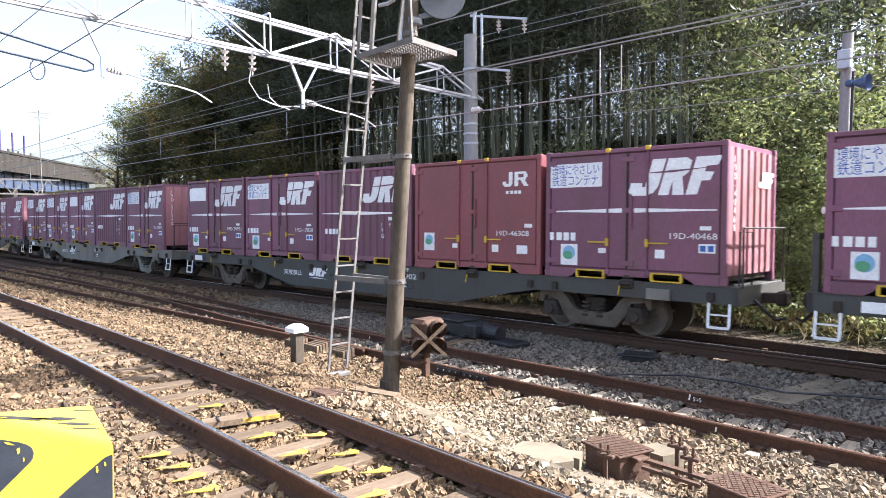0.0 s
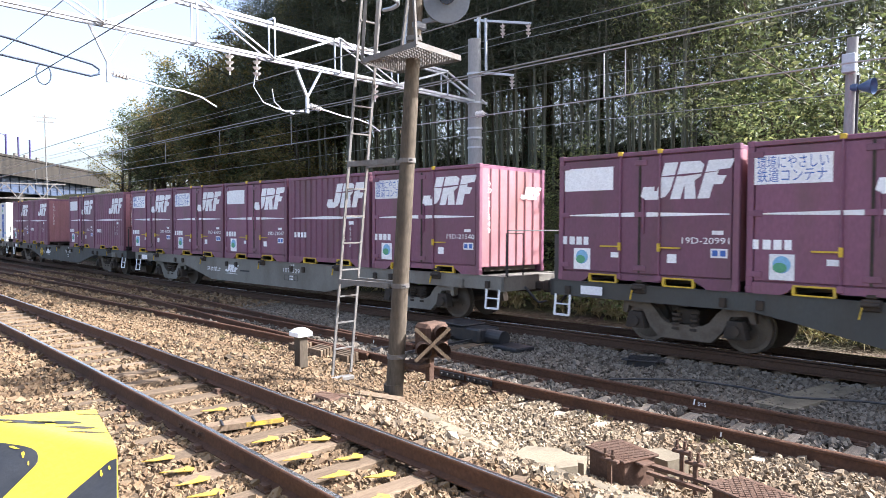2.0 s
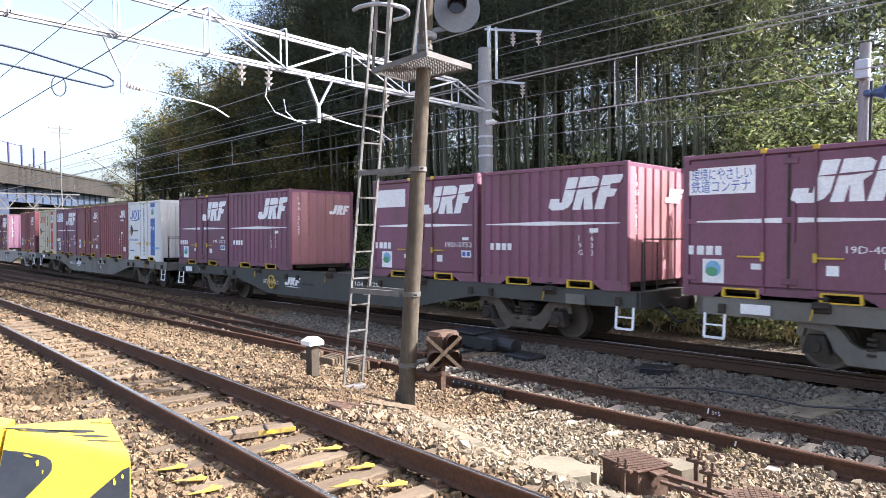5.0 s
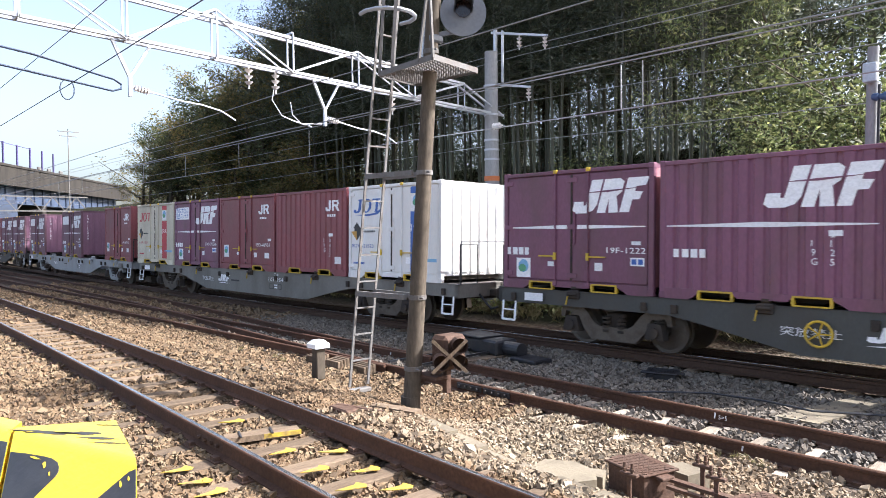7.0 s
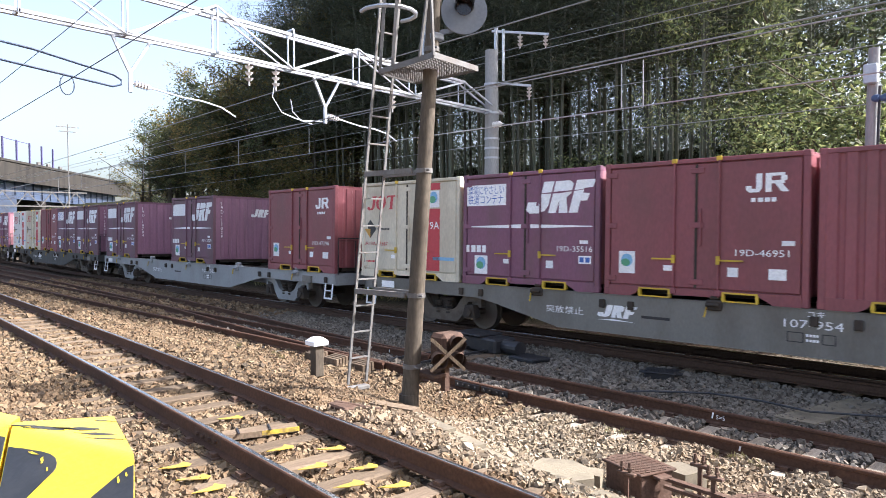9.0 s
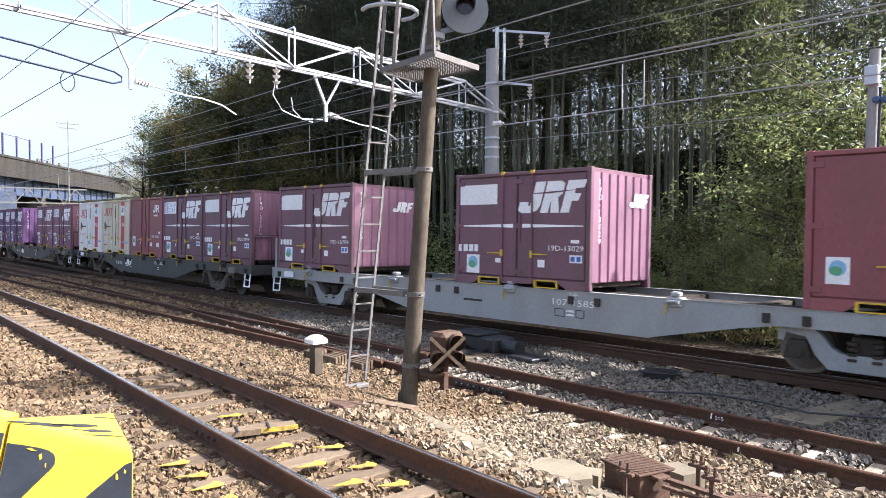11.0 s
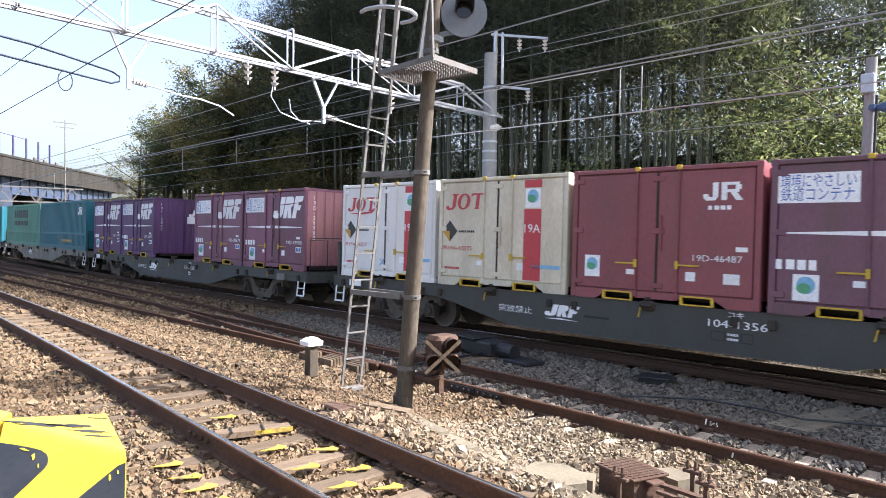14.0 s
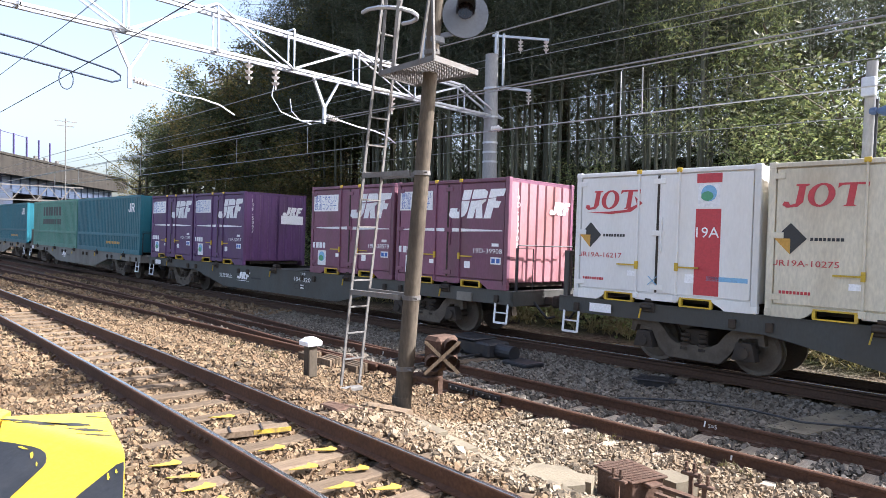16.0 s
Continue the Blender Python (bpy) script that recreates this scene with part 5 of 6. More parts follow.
def build_train():
    used = set()
    for i, (front, spec, load) in enumerate(TRAIN):
        centre = 5.15 * -1 - 9.54 - 20.62 * (i - 1)
        w = wagon(*spec)
        MOVES.append((w, centre, 0.0, 0.0))
        if len(load) == 2:
            for j, kind in enumerate(load):
                c = long_container(kind, {"teal": "teal", "green": "sea_green", "blue": "teal"}[kind])
                MOVES.append((c, centre, front - 4.55 - 9.3 * j - centre, RAISE))
            continue
        for j, item in enumerate(load):
            if not item:
                continue
            kind, num = item if isinstance(item, tuple) else (item, "")
            base = proto(kind)
            if kind in used:
                c = copy_thing(base, Matrix())
            else:
                c = base
            used.add(kind)
            MOVES.append((c, centre, front - CL / 2 - 3.84 * j - centre, RAISE))
            LATE.append((c, kind, num))
    for c, kind, num in LATE:
        if not num:
            continue
        if kind in ("rib", "jr_rib"):
            m = Mesh()
            head, tail = num.split("-")
            for k, word in enumerate((head, tail)):
                for q, ch in enumerate(word):
                    g = letters(ch, 0.11)
                    m.add(g.v, g.f, pose(xr(-1.10) + k * 0.28, FACE + 0.009, 0.97 - q * 0.145 + (0.14 if k else 0)))
            part("number", m, M["white"], c, "painted container number")
        elif kind in ("white_red", "cream_red", "white_blue"):
            number(c, num, xr(-3.78) + 0.14, xr(-2.62), 0.83, 0.10, "decal_blue" if kind == "white_blue" else "decal_red")
        elif kind == "jr":
            number(c, num, xr(-1.17), xr(-0.30), 0.80, 0.115)
        else:
            number(c, num, xr(-1.02), xr(-0.16), 0.80, 0.115)
        if kind in ("plate", "slogan", "plain", "rib", "violet", "faded", "faded_slogan"):
            end_marks(c, num)


LATE = []
build_train()


# ---------------------------------------------------------------- trackside things
def build_guard():
    t = thing("crossing_guard", "yellow and black striped steel guard with a sloping front", "guard post")
    c0, c1 = Vector((-2.52, 0.855, 1.64)), Vector((-3.283, 0.616, 1.64))
    b0 = Vector((-3.112, 0.973, 1.64))
    fall = Vector((1.7765, -0.6356, -1.0))

    def on_front(a, z, lift=0.0):
        """A point on the sloping front, a along the crease, at the height z."""
        return c0.lerp(c1, a) + fall * (1.64 - z) + Vector((0.197, -0.630, 0.751)) * lift

    def panel(name, a0, a1, back):
        loops = []
        for a in np.linspace(a0, a1, 9):
            c, b = c0.lerp(c1, a), back(a)
            u = c + (b - c).normalized() * min(0.05, (b - c).length * 0.45)
            w = c + fall * 0.022
            bend = [u * (1 - k) ** 2 + c * 2 * k * (1 - k) + w * k * k for k in np.linspace(0, 1, 7)]
            low = c + fall * 0.30
            loops.append([Vector((b.x, b.y, 0.25)), b - Vector((0, 0, 0.006)), b] + bend + [low, Vector((low.x, low.y, 0.25))])
        m, n = Mesh(), len(loops[0])
        m.v = [tuple(p) for q in loops for p in q]
        for i in range(len(loops) - 1):
            m.f += [(i * n + j, (i + 1) * n + j, (i + 1) * n + (j + 1) % n, i * n + (j + 1) % n) for j in range(n)]
        m.f += [tuple(range(n)), tuple(range((len(loops) - 1) * n, len(loops) * n))]
        return part(name, m, M["guard_yellow"], t, smooth=True)

    panel("post_body", 0.0, 0.955, lambda a: b0.lerp(c1 + Vector((-0.02, 0.015, 0)), a))
    panel("side_panel", 0.985, 1.5, lambda a: c0.lerp(c1, a) + Vector((-0.10, 0.06, 0)))

    def stripe(poly, name="black_stripe", key="black", label="black diagonal stripe"):
        m, k = Mesh(), len(poly)
        tri = geometry.tessellate_polygon([[Vector((a, z, 0)) for a, z in poly]])
        m.add([on_front(a, z, 0.003) for a, z in poly] + [on_front(a, z, -0.002) for a, z in poly],
              [tuple(q) for q in tri] + [tuple(k + i for i in q) for q in tri] + [(i, (i + 1) % k, k + (i + 1) % k, k + i) for i in range(k)])
        part(name, m, M[key], t, label)
    stripe([(0.945, 1.584), (0.896, 1.585), (0.82, 1.589), (0.748, 1.591), (0.67, 1.5935), (0.603, 1.593), (0.562, 1.588), (0.547, 1.578), (0.548, 1.566), (0.565, 1.555), (0.715, 1.491), (0.88, 1.42), (0.945, 1.40)])
    stripe([(0.004, 1.617), (0.05, 1.607), (0.258, 1.532), (0.50, 1.44), (0.50, 1.36), (0.004, 1.36)])
    stripe([(0.99, 1.605), (0.99, 1.36), (1.45, 1.36), (1.45, 1.60), (1.2, 1.60)])
    rnd = random.Random(40)
    # chips in the black paint and scuffs on the top plate
    for a, z, w, h in ((0.74, 1.584, 0.05, 0.0035), (0.66, 1.574, 0.012, 0.010), (0.61, 1.556, 0.007, 0.005), (0.10, 1.575, 0.010, 0.008), (0.05, 1.592, 0.008, 0.005)):
        ring = [(a + w * rnd.uniform(0.4, 1.1) * math.cos(q), z + h * rnd.uniform(0.4, 1.1) * math.sin(q)) for q in np.linspace(0, 6.283, 9)[:-1]]
        m, k = Mesh(), len(ring)
        m.add([on_front(*p, 0.005) for p in ring] + [on_front(*p, 0.002) for p in ring], [tuple(range(k))] + [(i, (i + 1) % k, k + (i + 1) % k, k + i) for i in range(k)])
        part("paint_chip", m, M["guard_yellow"], t, "yellow chip in the black paint")
    for a, f, w, h in ((0.62, 0.45, 0.13, 0.020), (0.36, 0.55, 0.11, 0.026), (0.22, 0.42, 0.09, 0.014), (0.80, 0.5, 0.12, 0.012), (0.10, 0.86, 0.06, 0.010), (0.16, 0.30, 0.08, 0.010)):
        c = c0.lerp(c1, a).lerp(b0.lerp(c1, a), f)
        way = (c1 - b0).lerp(c1 - c0, 0.4).normalized()
        side = Vector((-way.y, way.x, 0))
        ring = []
        for q in np.linspace(0, 6.283, 15)[:-1]:
            p = c + way * (w * rnd.uniform(0.5, 1.15) * math.cos(q)) + side * (h * rnd.uniform(0.4, 1.2) * math.sin(q))
            ring.append((p.x, p.y))
        part("scuff", Mesh().sheet(ring, 1.6385, 1.6412), M["black"], t, "dark scuff on the top plate")


build_guard()


def build_props():
    p = thing("marker_post", "short concrete marker post with a white pyramid cap", "marker post", at=pose(-10.2, 6.5, 0.0))
    part("stem", Mesh().box(-0.085, 0.085, -0.085, 0.085, -0.1, 0.46, 0.012), M["pole"], p)
    cap = Mesh()
    r = [(0.14, -0.14), (0.14, 0.14), (-0.14, 0.14), (-0.14, -0.14)]
    cap.add([(x, y, 0.44) for x, y in r] + [(x * 1.02, y * 1.02, 0.51) for x, y in r] + [(x * 0.5, y * 0.5, 0.575) for x, y in r],
            [(3, 2, 1, 0), (0, 1, 5, 4), (1, 2, 6, 5), (2, 3, 7, 6), (3, 0, 4, 7), (4, 5, 9, 8), (5, 6, 10, 9), (6, 7, 11, 10), (7, 4, 8, 11), (8, 9, 10, 11)])
    part("cap", cap, M["white"], p, "white painted cap")

    lid = thing("trough_lid", "broken six-sided concrete trough lid on the ballast", "concrete lid")
    rim = [(-4.22, 4.97), (-4.28, 5.27), (-4.02, 5.42), (-3.75, 5.35), (-3.60, 5.16), (-3.69, 4.98), (-3.86, 4.93)]
    part("slab", Mesh().sheet(rim, 0.135, 0.20), M["concrete"], lid)
    part("skirt", Mesh().bar((-4.20, 4.99, 0.04), (-3.98, 4.97, 0.04), 0.05, 0.2).bar((-3.69, 5.02, 0.04), (-3.63, 5.16, 0.04), 0.05, 0.2).bar((-4.21, 4.99, 0.04), (-4.26, 5.26, 0.04), 0.05, 0.2), M["concrete"], lid)
    part("pipe", Mesh().tube((-3.98, 4.80, 0.09), (-3.66, 4.98, 0.08), 0.045, n=12), M["galv_dull"], lid)
    for outline, zz in (([(-3.78, 6.40), (-3.60, 6.68), (-3.28, 6.62), (-3.36, 6.34)], 0.0), ([(-4.02, 5.50), (-4.05, 5.68), (-3.90, 5.74), (-3.80, 5.54)], 0.07)):
        sb = thing("broken_slab", "broken pale concrete slab half buried in ballast", "concrete slab")
        part("slab", Mesh().sheet(outline, zz - 0.2, zz), M["concrete"], sb)

    for i, (x, y, rz, z) in enumerate(((-3.69, 6.03, -16, 0.03), (-2.42, 6.04, -14, -0.03), (-6.36, 11.1, 20, -0.17))):
        b = thing("cable_box", "rusty cast iron cable box with chequered lid" if i < 2 else "dark iron cable box with chequered lid in the ballast", "cable box", at=pose(x, y, z, 0, 0, rz))
        key = "rust" if i < 2 else "dark_iron"
        part("box", Mesh().box(-0.25, 0.25, -0.20, 0.20, -0.35, 0.06, 0.01), M[key], b)
        li = part("lid", Mesh().box(-0.28, 0.28, -0.23, 0.23, 0.06, 0.085, 0.008), M[key], b, "chequered cast lid")
        m = Mesh()
        for k in range(-8, 9):
            for j in range(-8, 9):
                cx, cy = (k + j) * 0.034, (k - j) * 0.034
                if abs(cx) < 0.24 and abs(cy) < 0.19:
                    m.box(-0.019, 0.019, -0.019, 0.019, 0.085, 0.091, 0, pose(cx, cy, 0, 0, 0, 45))
        tagged(part("chequer", m, M[key], li), kind="stuff")
        for x0 in (0.25, -0.37):
            part("lug", Mesh().box(x0, x0 + 0.12, -0.08, 0.08, 0.03, 0.06, 0.006), M[key], b)
    s = thing("terminal_stake", "iron terminal stake with bolted studs", "terminal stake")
    for x, y in ((-3.50, 5.52), (-3.14, 6.20), (-2.90, 5.98)):
        part("stake", Mesh().bar((x, y, -0.1), (x, y, 0.17), 0.04, 0.02).box(x - 0.09, x + 0.09, y - 0.03, y + 0.03, 0.17, 0.20, 0.005), M["rust"], s)
        for d in (-0.05, 0.03):
            part("stud", Mesh().tube((x + d, y, 0.2), (x + d, y, 0.29), 0.014, n=8).tube((x + d, y, 0.22), (x + d, y, 0.24), 0.024, n=6), M["rust"], s)
    part("channel", Mesh().bar((-3.36, 5.98, 0.06), (-2.72, 6.0, 0.03), 0.07, 0.03).bar((-3.30, 5.84, 0.04), (-2.74, 5.86, 0.01), 0.05, 0.03), M["rust"], s)

    pm = thing("point_machine", "oily black point machine beside the turnout", "point machine", at=pose(-10.2, 10.75, -0.22, 0, 0, -6))
    part("case", Mesh().box(-0.75, 0.55, -0.30, 0.30, 0.05, 0.36, 0.04), M["dark_iron"], pm)
    part("motor", Mesh().tube((0.5, 0, 0.2), (1.0, 0, 0.2), 0.15, n=16), M["dark_iron"], pm)
    part("lid", Mesh().box(-0.8, 0.1, -0.33, 0.33, 0.36, 0.40, 0.015), M["dark_iron"], pm)
    part("rod", Mesh().bar((0.3, -0.3, 0.12), (0.5, -2.4, 0.10), 0.06, 0.04).bar((-0.3, -0.3, 0.12), (-0.2, -2.4, 0.10), 0.06, 0.04), M["dark_iron"], pm)
    part("base_timber", Mesh().box(-0.9, -0.65, -1.6, 0.6, -0.08, 0.06).box(0.35, 0.6, -1.6, 0.6, -0.08, 0.06), M["wood"], pm)
    part("foot", Mesh().box(0.9, 1.6, -0.25, 0.25, 0.02, 0.10, 0.02), M["dark_iron"], pm)

    k = thing("cable_cover", "sun-bleached concrete cable trough lids in a row", "cable trough")
    for i in range(9):
        a = Vector((-6.35 + i * 0.5, 5.13 - i * 0.062, 0))
        a.z = ground_z(a.x, a.y) + 0.02
        part("cover_slab", Mesh().bar(a, a + Vector((0.485, -0.06, -0.012)), 0.26, 0.05), M["concrete"], k)
    w = thing("timber_offcut", "weathered timber offcut lying on the ballast", "timber")
    part("plank", Mesh().bar((-6.72, 5.06, 0.30), (-6.12, 5.24, 0.29), 0.16, 0.09), M["wood"], w)
    pp = thing("drain_pipe", "short brown pipe end in the ballast", "pipe")
    part("pipe", Mesh().tube((-6.98, 4.70, 0.33), (-6.40, 4.92, 0.31), 0.045, n=12), M["rust"], pp)
    part("bracket", Mesh().box(-7.0, -6.62, 4.58, 4.78, 0.26, 0.36, 0.02), M["rust"], pp)
    sl = thing("concrete_slab", "flat grey concrete crossing slab between the tracks", "concrete slab")
    part("slab", Mesh().sheet([(-3.95, 9.85), (-3.40, 9.85), (-3.05, 11.75), (-3.55, 11.75)], -0.27, -0.185), M["concrete"], sl)
    ca = thing("black_cable", "thin black cable lying across the ballast", "cable")
    pts = [Vector(q) for q in ((-6.1, 9.6, -0.17), (-5.8, 9.82, -0.15), (-5.1, 10.32, -0.14), (-4.34, 10.45, -0.15), (-3.6, 10.25, -0.13), (-2.8, 10.75, -0.14), (-1.5, 11.2, -0.15))]
    part("cable", Mesh().pipe(pts, 0.016), M["black"], ca)
    for i, (x, y) in enumerate(((-12.0, 7.72), (-11.3, 7.72), (-10.5, 7.74))):
        tb = thing("timber_block", "stack of split timber sleeper ends beside the rail", "timber")
        for j in range(4):
            part("plank", Mesh().box(x - 0.22, x + 0.22, y - 0.02 - j * 0.07, y + 0.045 - j * 0.07, -0.20, -0.03 - 0.012 * j, 0.01), M["wood"], tb)
    # rail joint bars and bonds
    for x in (-8.0, -7.4):
        jb = thing("rail_joint", "dark bolted joint bar on the siding rail", "rail joint")
        part("joint_bar", Mesh().box(x - 0.28, x + 0.28, 7.925, 7.95, -0.17, -0.08, 0.008), M["dark_iron"], jb)
        for d in (-0.2, -0.07, 0.07, 0.2):
            part("bolt", Mesh().tube((x + d, 7.925, -0.125), (x + d, 7.89, -0.125), 0.02, n=6), M["dark_iron"], jb)
    for x in (-6.5, -3.0):
        jb = thing("rail_joint", "rusty bolted joint bar on the near rail", "rail joint")
        y = near_y(x) - 0.565
        part("joint_bar", Mesh().box(x - 0.3, x + 0.3, y - 0.045, y - 0.012, 0.36, 0.45, 0.008), M["rust"], jb)
        for d in (-0.2, -0.07, 0.07, 0.2):
            part("bolt", Mesh().tube((x + d, y - 0.045, 0.405), (x + d, y - 0.08, 0.405), 0.02, n=6), M["rust"], jb)
    # white paint strokes on the siding rail web
    pm2 = thing("paint_mark", "white painted inspection strokes on the rail web", "paint mark")
    for x in (-4.42, -3.55, -12.6, -12.0, -11.4):
        y = 9.055 if x in (-4.42,) else (7.95 if x > -5 else 9.02)
        part("stroke", Mesh().bar((x, y, -0.16), (x + 0.015, y, -0.08), 0.02, 0.004, up=(0, 1, 0)), M["white"], pm2)
    part("writing", moved(letters("S=5", 0.06), -4.36, 9.05, -0.16), M["white"], pm2)
    # striped marker and fence by the hill foot
    mk = thing("striped_marker", "short yellow and black striped marker stake", "marker stake")
    for j in range(5):
        part("band", Mesh().tube((-4.9, 15.6, -0.1 + j * 0.16), (-4.9, 15.6, 0.06 + j * 0.16), 0.045, n=10), M["yellow" if j % 2 else "black"], mk)
    fe = thing("wire_fence", "thin grey wire fence along the hill foot", "fence")
    for x in np.arange(-9, -1, 1.9):
        part("fence_post", Mesh().tube((x, 16.9, -0.1), (x, 16.9, 1.25), 0.03, n=8), M["galv_dull"], fe)
    for z in (0.4, 0.8, 1.2):
        part("fence_wire", Mesh().tube((-9, 16.9, z), (-1, 16.9, z), 0.006, n=4), M["galv_dull"], fe)


build_props()


# ---------------------------------------------------------------- plants
RNG = np.random.default_rng(7)


def leaves(name, centers, per, spread, size, material, droop=0.0, ratio=0.32, flat=0.5):
    """A mesh of small folded leaves round the given centres."""
    n = len(centers) * per
    c = np.repeat(np.asarray(centers, float), per, 0) + RNG.normal(0, 1, (n, 3)) * np.asarray(spread) * RNG.uniform(0.3, 1, (n, 1))
    d = RNG.normal(0, 1, (n, 3))
    d[:, 2] = d[:, 2] * flat - droop
    d /= np.linalg.norm(d, axis=1, keepdims=True)
    s = np.cross(d, RNG.normal(0, 1, (n, 3)))
    s /= np.linalg.norm(s, axis=1, keepdims=True)
    ln = size * RNG.uniform(0.6, 1.3, (n, 1))
    fold = np.cross(d, s) * ln * 0.08
    a, b = c - d * ln * 0.5, c + d * ln * 0.5
    l, r = c - s * ln * ratio * 0.5 + fold, c + s * ln * ratio * 0.5 + fold
    v = np.stack([a, l, b, r], 1).reshape(-1, 3)
    k = np.arange(n)[:, None] * 4
    f = np.concatenate([k + [0, 1, 2], k + [0, 2, 3]], 1).reshape(-1, 3)
    me = bpy.data.meshes.new(name)
    me.vertices.add(len(v))
    me.vertices.foreach_set("co", v.ravel())
    me.loops.add(f.size)
    me.loops.foreach_set("vertex_index", f.ravel().astype(np.int32))
    me.polygons.add(len(f))
    me.polygons.foreach_set("loop_start", np.arange(0, f.size, 3, dtype=np.int32))
    me.update()
    me.validate()
    me.shade_flat()
    me.materials.append(material)
    return me


def bamboo_proto(h, seed, key="bamboo_leaf", label="tall green bamboo with bare culm and drooping leafy top"):
    rnd = random.Random(seed)
    t = thing("bamboo", label, "bamboo", "bamboo grove")
    lean = Vector((rnd.uniform(-0.5, 0.5), rnd.uniform(-1.6, -0.2), 0))
    pts, tips = [], []
    for i in range(9):
        k = i / 8
        pts.append(lean * (k ** 2.6) * 1.3 + Vector((0, 0, h * k - 0.9 * max(0, k - 0.8) * 5 * 0.25)))
    m = Mesh()
    for i in range(8):
        m.tube(pts[i], pts[i + 1], 0.055 * (1 - i / 9), 0.055 * (1 - (i + 1) / 9), 6, caps=False)
    for i in range(1, 26):
        k = i / 26
        p = pts[int(k * 8)].lerp(pts[min(8, int(k * 8) + 1)], k * 8 % 1)
        m.tube(p, p + Vector((0, 0, 0.03)), 0.062 * (1 - k * 0.85), n=6, caps=False)
    part("culm", m, M["culm"], t, "jointed bamboo culm")
    cl = []
    tw = Mesh()
    for i in range(60):
        k = rnd.uniform(0.36, 1.0)
        p = pts[min(7, int(k * 8))].lerp(pts[min(8, int(k * 8) + 1)], k * 8 % 1)
        a = rnd.uniform(0, 2 * math.pi)
        L = (1.25 - k) * 2.4 + 0.4
        q = p + Vector((math.cos(a) * L, math.sin(a) * L, rnd.uniform(-0.1, 0.55)))
        tw.tube(p, q, 0.012, 0.004, 4, caps=False)
        cl += [p.lerp(q, 0.5)[:], p.lerp(q, 0.8)[:], q[:]]
    tagged(part("twig", tw, M["culm"], t), kind="stuff")
    part("foliage", leaves("foliage", cl, 30, (0.34, 0.34, 0.30), 0.125, M[key], droop=0.9, ratio=0.2), M[key], t, "drooping narrow leaves")
    return t


def tree_proto(h, w, seed, key, label, name="tree", leaf=0.27, per=29, clumps=140):
    rnd = random.Random(seed)
    t = thing(name, label, "tree", "trees on the slope")
    m = Mesh()
    top = Vector((rnd.uniform(-0.4, 0.4), rnd.uniform(-0.4, 0.4), h * 0.82))
    m.tube((0, 0, -0.3), top * 0.55, 0.16 * h / 10, 0.10 * h / 10, 8, caps=False).tube(top * 0.55, top, 0.10 * h / 10, 0.03, 8, caps=False)
    cl = []
    for i in range(14):
        k = rnd.uniform(0.25, 0.95)
        p = top * k
        a = rnd.uniform(0, 2 * math.pi)
        L = w * (1.15 - abs(k - 0.55)) * rnd.uniform(0.5, 1.0)
        q = p + Vector((math.cos(a) * L, math.sin(a) * L, L * rnd.uniform(0.2, 0.7)))
        m.tube(p, q, 0.05 * h / 10, 0.015, 5, caps=False)
        for j in range(clumps // 14):
            c = p.lerp(q, rnd.uniform(0.45, 1.08))
            cl.append((c.x + rnd.gauss(0, 0.35), c.y + rnd.gauss(0, 0.35), c.z + rnd.gauss(0, 0.35)))
    part("trunk", m, M["bark"], t, "tapered trunk with limbs")
    part("crown", leaves("crown", cl, per, (0.36, 0.36, 0.26), leaf, M[key], droop=0.15, ratio=0.45), M[key], t, "uneven leafy crown")
    return t


def top_of_wood(x):
    return float(np.interp(x, [-110, -92, -80, -68, -55, -44, -36, 0], [4.2, 5.5, 8, 10.5, 13.5, 17, 21, 22]))


